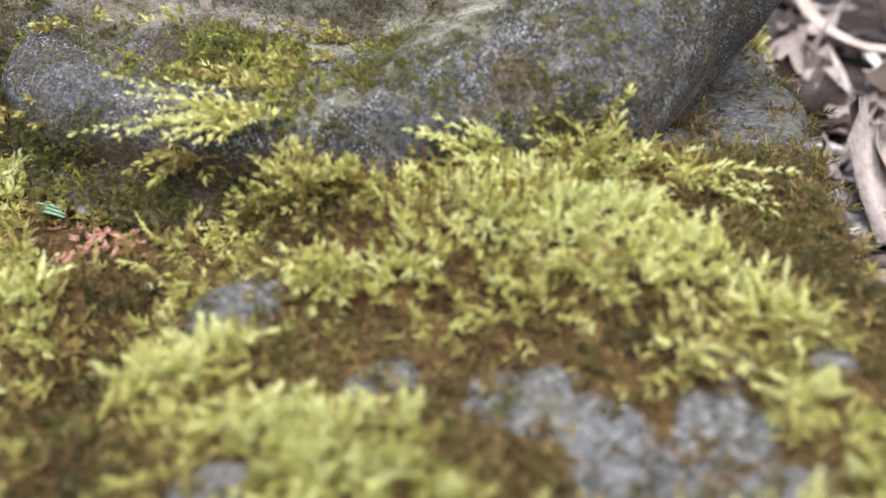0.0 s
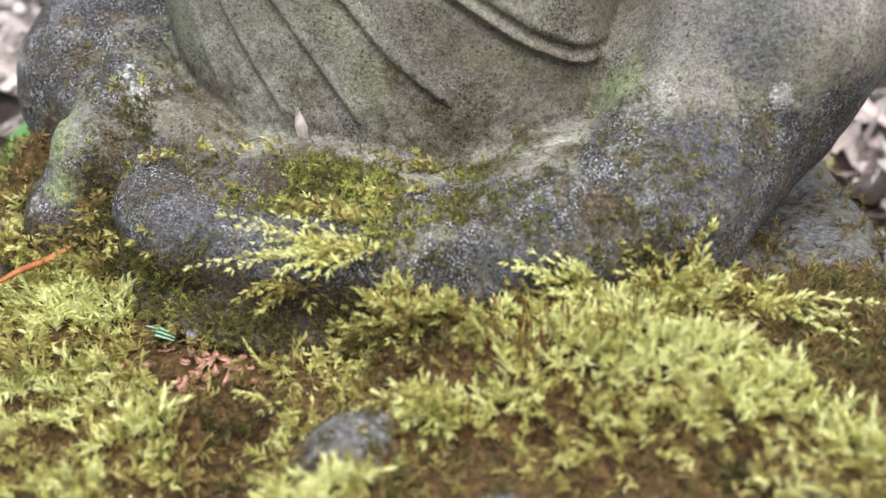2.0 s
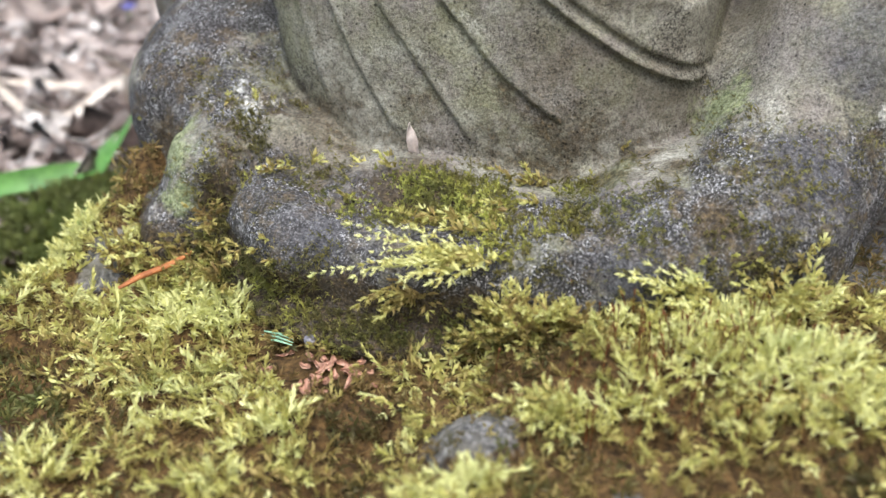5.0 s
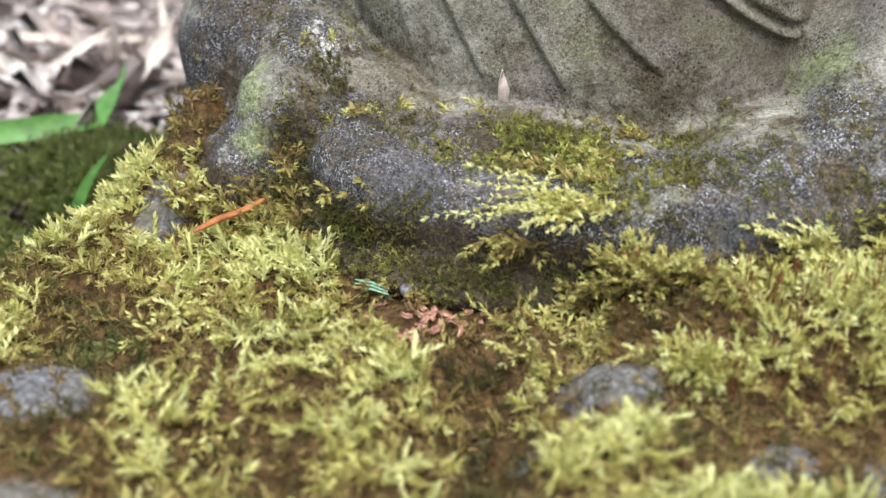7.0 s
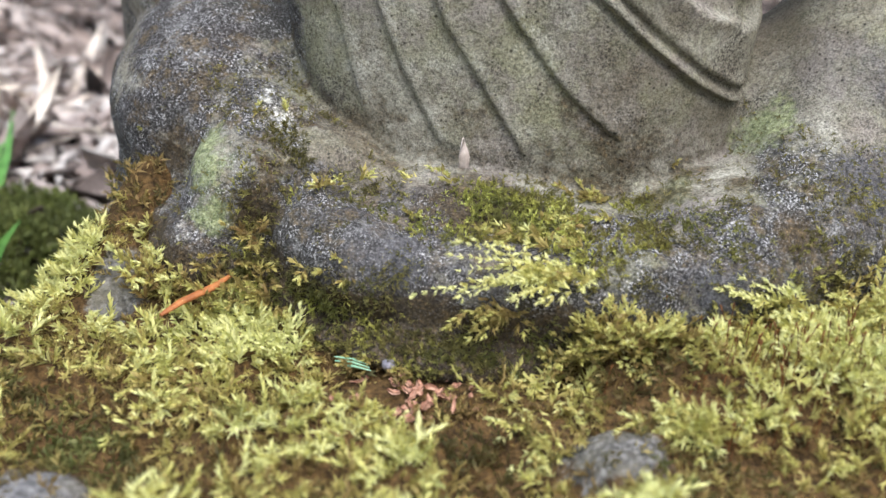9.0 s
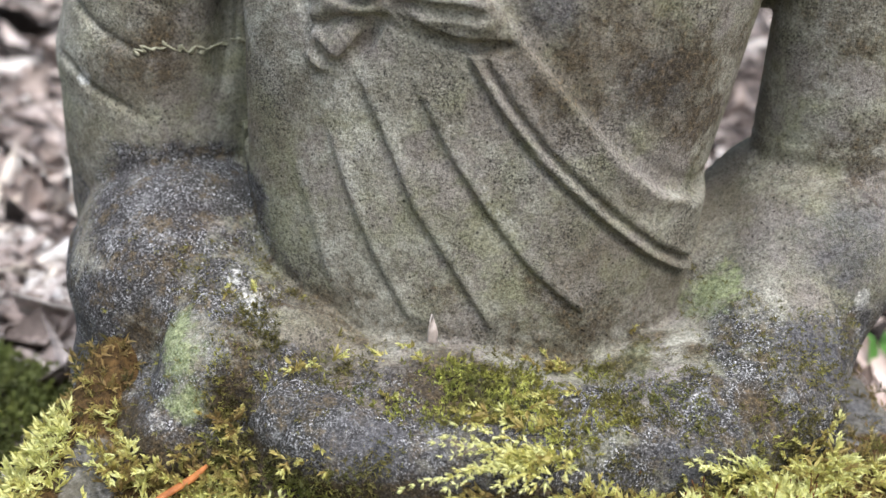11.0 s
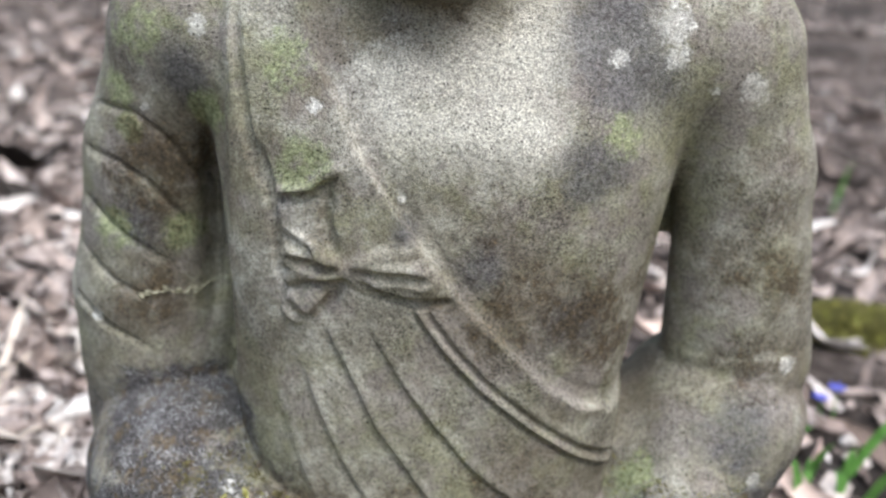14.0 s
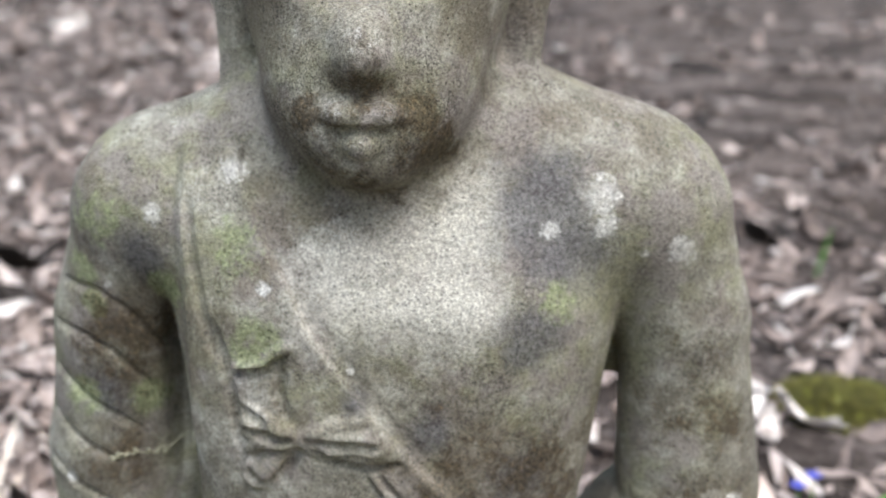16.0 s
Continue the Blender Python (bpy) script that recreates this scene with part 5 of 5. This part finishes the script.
def chip_mesh(rng, length, width, thick):
    """A splintered wood chip: a wedge with ragged ends."""
    n = 5
    v = []
    for i in range(n):
        s = i / (n - 1)
        w = width / 2 * (0.35 + 0.65 * math.sin(math.pi * (0.15 + 0.7 * s))) * rng.uniform(0.8, 1.2)
        t = thick / 2 * rng.uniform(0.6, 1.2) * (0.5 if i in (0, n - 1) else 1)
        x, b = (s - 0.5) * length, 0.06 * length * math.sin(3 * s)
        v += [(x + rng.normal(0, 0.04) * length, -w, b - t), (x, w, b - t), (x + rng.normal(0, 0.04) * length, w, b + t), (x, -w, b + t)]
    f = [(0, 3, 2, 1), (4 * n - 4, 4 * n - 3, 4 * n - 2, 4 * n - 1)]
    for i in range(n - 1):
        for k in range(4):
            a, b = i * 4 + k, i * 4 + (k + 1) % 4
            f.append((a, b, b + 4, a + 4))
    return np.array(v), np.array(f)


def litter_shapes(seed):
    rng = np.random.default_rng(seed)
    leaves = [leaf_mesh(rng, rng.uniform(0.028, 0.062), rng.uniform(0.011, 0.024), rng.uniform(-0.5, 0.7), rng.uniform(-2, 2)) for _ in range(9)]
    shreds = [leaf_mesh(rng, rng.uniform(0.03, 0.06), rng.uniform(0.003, 0.007), rng.uniform(-0.3, 0.5), rng.uniform(-3, 3), 9, 3) for _ in range(6)]
    chips = [chip_mesh(rng, rng.uniform(0.015, 0.04), rng.uniform(0.006, 0.012), rng.uniform(0.002, 0.005)) for _ in range(8)]
    return leaves, shreds, chips


def clear_of_base(x, y, gap=0.012):
    return base_outline(x, y) > gap


def build_litter():
    rng = np.random.default_rng(12)
    leaves, shreds, chips = litter_shapes(5)
    kinds = (("dry_leaf", leaves, "curled dry brown leaf lying on the garden soil", "dry leaf"), ("dry_stalk_shred", shreds, "pale dry leaf shred lying on the garden soil", "shred"),
             ("wood_chip", chips, "splintered weathered wood chip lying on the garden soil", "wood chip"))
    made = {}
    # single pieces round the base
    count = 0
    while count < 300:
        a, r = rng.uniform(0, 2 * math.pi), rng.uniform(0.14, 0.75)
        x, y = 0.02 + r * math.cos(a), 0.05 + r * math.sin(a)
        if y < -0.1 or not clear_of_base(np.array([x]), np.array([y]), 0.022)[0]:
            continue
        k = rng.choice(3, p=(0.42, 0.33, 0.25))
        name, shapes, label, cat = kinds[k]
        i = rng.integers(len(shapes))
        key = (k, i)
        if key not in made:
            made[key] = mesh_object(name, *shapes[i], LEAF_ONE)
            ob = tagged(made[key], label, cat, group=cat.replace("leaf", "leave") + "s on the ground")
        else:
            ob = made[key].copy()
            scene.collection.objects.link(ob)
        z = float(ground_height(np.array([x]), np.array([y]))[0]) + rng.uniform(0.003, 0.009)
        ob.matrix_world = S @ pose(x, y, z, rng.normal(0, 16), rng.normal(0, 16), rng.uniform(0, 360))
        count += 1
    # large pale leaves beside the slab
    for x, y in ((0.167, 0.098), (0.186, 0.070), (0.150, 0.232), (0.178, 0.262), (0.172, 0.170), (0.205, 0.215), (0.196, 0.126), (0.150, 0.352), (0.182, 0.395), (0.168, 0.445)):
        sv, sf = leaf_mesh(rng, rng.uniform(0.035, 0.055), rng.uniform(0.014, 0.024), rng.uniform(0.2, 0.8), rng.uniform(-1.5, 1.5), 9, 5)
        ob = mesh_object("dry_leaf", sv, sf, PALE_LEAF, S @ pose(x, y, float(ground_height(np.array([x]), np.array([y]))[0]) + 0.010, rng.normal(0, 18), rng.normal(0, 18), rng.uniform(0, 360)))
        tagged(ob, "large pale pinkish curled dry leaf beside the stone slab", "dry leaf", group="dry leaves on the ground")
    # a heap of long pale straws beside the base
    straws = [leaf_mesh(rng, rng.uniform(0.06, 0.10), rng.uniform(0.005, 0.009), rng.uniform(0.0, 0.3), rng.uniform(-1, 1), 9, 3) for _ in range(4)]
    first = [mesh_object("dry_straw", *q, STRAW) for q in straws]
    for k in range(30):
        ob = first[k] if k < 4 else first[k % 4].copy()
        if k < 4:
            tagged(ob, "long pale dry straw blade in the leaf litter", "straw", group="straws on the ground")
        else:
            scene.collection.objects.link(ob)
        x, y = rng.normal(-0.27, 0.05), rng.normal(0.17, 0.07)
        x, y = min(x, -0.19), max(y, 0.12)
        ob.matrix_world = S @ pose(x, y, 0.02 + rng.uniform(0.0, 0.018), rng.normal(0, 20), rng.normal(0, 18), rng.uniform(0, 360))
    # the uncounted rest: slivers, crumbs and curled leaves, in drifts with dark soil between
    V, Q, T = [], [], []
    n = 0
    sliver = [leaf_mesh(rng, rng.uniform(0.018, 0.060), rng.uniform(0.0025, 0.006), rng.uniform(-0.3, 0.4), rng.uniform(-2, 2), 4, 2) for _ in range(14)]
    curled = [leaf_mesh(rng, rng.uniform(0.020, 0.055), rng.uniform(0.009, 0.024), rng.uniform(-0.5, 0.7), rng.uniform(-2, 2), 5, 3) for _ in range(12)]
    crumb = [leaf_mesh(rng, rng.uniform(0.006, 0.014), rng.uniform(0.004, 0.008), rng.uniform(-0.5, 0.7), rng.uniform(-2, 2), 3, 2) for _ in range(8)]
    total = 52000
    a = np.where(rng.uniform(size=total) < 0.78, rng.uniform(0.02 * math.pi, 0.98 * math.pi, total), rng.uniform(0, 2 * math.pi, total))
    r = 0.12 + 4.6 * rng.uniform(size=total) ** 1.9
    xs, ys = 0.02 + r * np.cos(a), 0.02 + r * np.sin(a)
    q = np.stack([xs, ys, 0 * xs + 0.5], 1)
    drift = fbm(q, 3.1, 71) + 0.5 * (fbm(q, 11, 75) - 0.5)
    thick = np.clip(5.0 * (drift - np.where(xs > 0.05, 0.46, 0.38)), 0.08, 1)
    thick = np.where((xs < -0.1) & (ys < 0.6), np.maximum(thick, 0.8), thick)
    thick = np.where((xs < 0) & (ys > 0.4), np.maximum(thick, 0.7), thick)
    ok = clear_of_base(xs, ys, 0.02) & (rng.uniform(size=total) < thick) & ((ys > -0.3) | (rng.uniform(size=total) < 0.25))
    hue = fbm(q, 1.7, 77)
    for x, y, r, h in zip(xs[ok], ys[ok], r[ok], hue[ok]):
        pick = rng.uniform()
        group = crumb if pick < (0.42 if r < 0.8 else 0.12) else sliver if pick < 0.80 else curled if pick < 0.93 else chips
        sv, sf = group[rng.integers(len(group))]
        z = rng.uniform(0.0, 0.008)
        e = np.array(Euler((rng.normal(0, 0.28), rng.normal(0, 0.28), rng.uniform(0, 6.28))).to_matrix())
        V.append(sv @ e.T * rng.uniform(0.75, 1.35) * (1 + 0.30 * r) + (x, y, z))
        Q.append(sf + n)
        n += len(sv)
        near_pale = 0.08 if (x < -0.1 and y < 0.5) or (x > 0.1 and y < 0.2) else 0.0
        T.append(np.full(len(sv), min(1.0, max(0.0, rng.normal(0.48 + near_pale + 0.6 * (h - 0.5) - (0.10 if x > 0.05 else 0.0), 0.24) + (0.35 if rng.uniform() < 0.12 else 0)))))
    V = np.concatenate(V)
    V[:, 2] += ground_height(V[:, 0], V[:, 1])
    ob = mesh_object("leaf_litter", V, np.concatenate(Q), LEAF_ALL, S, tone=np.concatenate(T))
    tagged(ob, "scattered brown leaf litter and wood chips on dark soil", "leaf litter", kind="stuff")


build_litter()


# ---- small things ----
def tube(pts, radii, sides=6, squash=1.0):
    """A tapering tube along points, with closed ends."""
    pts = [Vector(p) for p in pts]
    v, f = [], []
    for i, (p, r) in enumerate(zip(pts, radii)):
        d = (pts[min(i + 1, len(pts) - 1)] - pts[max(i - 1, 0)]).normalized()
        a = d.cross(Vector((0, 0, 1)))
        a = a.normalized() if a.length > 1e-4 else Vector((1, 0, 0))
        b = d.cross(a)
        for k in range(sides):
            t = 2 * math.pi * k / sides
            v.append(p + a * r * math.cos(t) + b * r * squash * math.sin(t))
        if i:
            o = (i - 1) * sides
            for k in range(sides):
                f.append((o + k, o + (k + 1) % sides, o + sides + (k + 1) % sides, o + sides + k))
    return [tuple(q) for q in v], f


def on_statue(x, y, lift=0.0):
    return float(STATUE_FIELD.top(np.array([x]), np.array([y]))[0]) + lift


def on_base(x, y, lift=0.0):
    return float(BASE_FIELD.top(np.array([x]), np.array([y]))[0]) + lift


def build_small():
    # fallen needle on the moss
    z = on_base(-0.0715, -0.0875, 0.0055)
    v, f = tube([(-0.0112, -0.0014, -0.0012), (-0.005, -0.0004, 0), (0.005, 0.0004, 0.0008), (0.0112, 0.0014, 0.0022)], [0.0007, 0.0013, 0.0013, 0.0006], 6, 0.6)
    ob = mesh_object("pine_needle", v, f, ORANGE, S @ pose(-0.0690, -0.0940, z + 0.0020, 0, -4, 48))
    tagged(ob, "short orange-brown dry needle lying on the moss", "needle")
    # pale petal standing in the lap
    sv, sf = leaf_mesh(np.random.default_rng(3), 0.0125, 0.0036, 0.30, 1.2)
    ob = mesh_object("fallen_petal", sv, sf, PETAL, S @ pose(-0.008, -0.0505, on_statue(-0.008, -0.0505, 0.003), 20, -78, -80))
    tagged(ob, "small pale pinkish petal caught against the statue's robe", "petal")
    # grey seed beside the leg
    bm = bmesh.new()
    bmesh.ops.create_icosphere(bm, subdivisions=2, radius=0.0019)
    for q in bm.verts:
        q.co.z *= 0.85
        q.co *= 1 + 0.12 * (noise.noise(q.co * 900))
    me = bpy.data.meshes.new("seed")
    bm.to_mesh(me)
    bm.free()
    me.materials.append(SEED)
    me.polygons.foreach_set("use_smooth", [True] * len(me.polygons))
    ob = new("round_seed", me)
    ob.matrix_world = S @ pose(-0.0165, -0.1005, on_base(-0.0165, -0.1010, 0.0048))
    tagged(ob, "small round grey seed on the moss", "seed")
    # pale green needles and russet flakes
    for k in range(3):
        v, f = tube([(-0.0045, 0, 0), (0, 0.0002, 0.0004), (0.0045, 0, 0)], [0.0003, 0.0005, 0.0002], 5, 0.6)
        ob = mesh_object("green_needle", v, f, NEEDLE, S @ pose(-0.026 + 0.0006 * k, -0.101 - 0.0016 * k, on_base(-0.026, -0.101, 0.0045), 0, 4, 4 * k - 2))
        tagged(ob, "pale green flat needle lying on the moss", "needle", group="green needles")
    rng = np.random.default_rng(9)
    for k in range(48):
        x, y = rng.normal(-0.008, 0.0065), rng.normal(-0.111, 0.005)
        sv, sf = leaf_mesh(rng, rng.uniform(0.0014, 0.0042), rng.uniform(0.0008, 0.0020), 0.3, 0.9, 5, 3)
        ob = mesh_object("russet_flake", sv, sf, RUSSET, S @ pose(x, y, on_base(x, y, 0.0030), rng.normal(0, 20), rng.normal(0, 20), rng.uniform(0, 360)))
        tagged(ob, "small russet flake of dry catkin on the moss", "flake", group="russet flakes")
    # web thread across the arm
    pts, gone = [], 0.0
    for k in range(130):
        q = k / 129
        gone += rng.normal(0, 0.00016) - 0.10 * gone
        x = -0.106 + 0.032 * q + 0.0014 * math.sin(71 * q + 3 * math.sin(9 * q))
        pts.append((x, STATUE_FIELD.front(x, 0.182) - 0.0007, 0.1790 + 0.0040 * q + 0.0012 * math.sin(7 * q) + gone + 0.0011 * math.cos(71 * q + 4 * math.sin(13 * q)) * (0.4 + 0.6 * math.sin(math.pi * q))))
    v, f = tube(pts, [0.00034 + 0.00014 * math.sin(2.3 * k) for k in range(130)], 5)
    ob = mesh_object("web_thread", v, f, THREAD, S)
    tagged(ob, "dusty web thread across the stone sleeve", "web thread")


build_small()


def blade(name, pts, width, label, cat="grass blade", material=None):
    """A grass blade along points, folded along its rib."""
    pts = [Vector(p) for p in pts]
    v, f = [], []
    n = len(pts)
    for i, p in enumerate(pts):
        d = (pts[min(i + 1, n - 1)] - pts[max(i - 1, 0)]).normalized()
        a = d.cross(Vector((0.3, -0.8, 0.5))).normalized()
        w = width / 2 * min(1, 1.6 * (1 - i / (n - 1)) + 0.06)
        up = a.cross(d)
        v += [p - a * w + up * w * 0.35, p, p + a * w + up * w * 0.35]
        if i:
            o = 3 * (i - 1)
            f += [(o, o + 1, o + 4, o + 3), (o + 1, o + 2, o + 5, o + 4)]
    top = len(v)
    v += [q + Vector((0, 0, -0.0004)) for q in v]
    f += [tuple(t + top for t in reversed(q)) for q in f]
    ob = mesh_object(name, [tuple(q) for q in v], f, material or GREEN, S)
    return tagged(ob, label, cat)


def arc(a, b, lift, n=9):
    a, b = Vector(a), Vector(b)
    return [a.lerp(b, i / (n - 1)) + Vector((0, 0, lift * math.sin(math.pi * (i / (n - 1)) ** 0.8))) for i in range(n)]


def build_plants():
    g = 0.012
    lab = "bright green grass blade rising from the leaf litter"
    blade("grass_blade", [(-0.27, 0.006, 0.02), (-0.24, 0.018, 0.042), (-0.225, 0.034, 0.042), (-0.212, 0.049, 0.042), (-0.221, 0.074, 0.042), (-0.251, 0.134, 0.042)], 0.010, "bright green bent grass blade lying on the leaf litter")
    blade("grass_blade", arc((-0.222, 0.035, g), (-0.228, 0.085, 0.045), 0.006), 0.010, lab)
    blade("grass_blade", arc((-0.186, -0.014, g), (-0.172, -0.002, 0.052), 0.008), 0.0045, lab)
    rng = np.random.default_rng(15)
    sv, sf = leaf_mesh(np.random.default_rng(8), 0.020, 0.009, 0.3, 0.5)
    ob = mesh_object("fallen_petal", sv, sf, PINK, S @ pose(0.212, 0.168, 0.036, 10, -75, -60))
    tagged(ob, "pale pink petal leaning on the green blades", "petal")
    for k in range(9):
        x, y = rng.normal(0.212, 0.012), rng.normal(0.165, 0.02)
        blade("grass_blade", arc((x, y, g), (x + rng.normal(0, 0.03), y + rng.normal(0, 0.02), rng.uniform(0.03, 0.075)), 0.012), 0.006, lab)
    blade("grass_blade", arc((0.39, 0.73, g), (0.405, 0.735, 0.075), 0.006), 0.005, lab)
    blade("grass_blade", arc((0.29, 0.62, g), (0.24, 0.60, 0.05), 0.006), 0.006, lab)
    for x, y, z in ((0.247, 0.252, 0.026), (0.236, 0.246, 0.022), (-0.385, 0.30, 0.03)):
        flower = new("blue_flower")
        flower.matrix_world = S @ pose(x, y, g)
        tagged(flower, "small deep blue spring flower on a green stalk", "flower", group="blue flowers")
        v, f = tube([(0, 0, -0.004), (0.001, 0, z * 0.5), (0, 0, z)], [0.0009, 0.0008, 0.0006], 6)
        ob = mesh_object("stalk", v, f, GREEN)
        ob.parent = flower
        for k in range(6):
            sv, sf = leaf_mesh(np.random.default_rng(k), 0.0062, 0.0028, 0.25, 0.3, 6, 3)
            sv = sv + (0.0034, 0, 0)
            pet = mesh_object("petal", sv, sf, BLUE)
            pet.parent = flower
            pet.matrix_local = pose(0, 0, z, 0, -25, 60 * k)


build_plants()
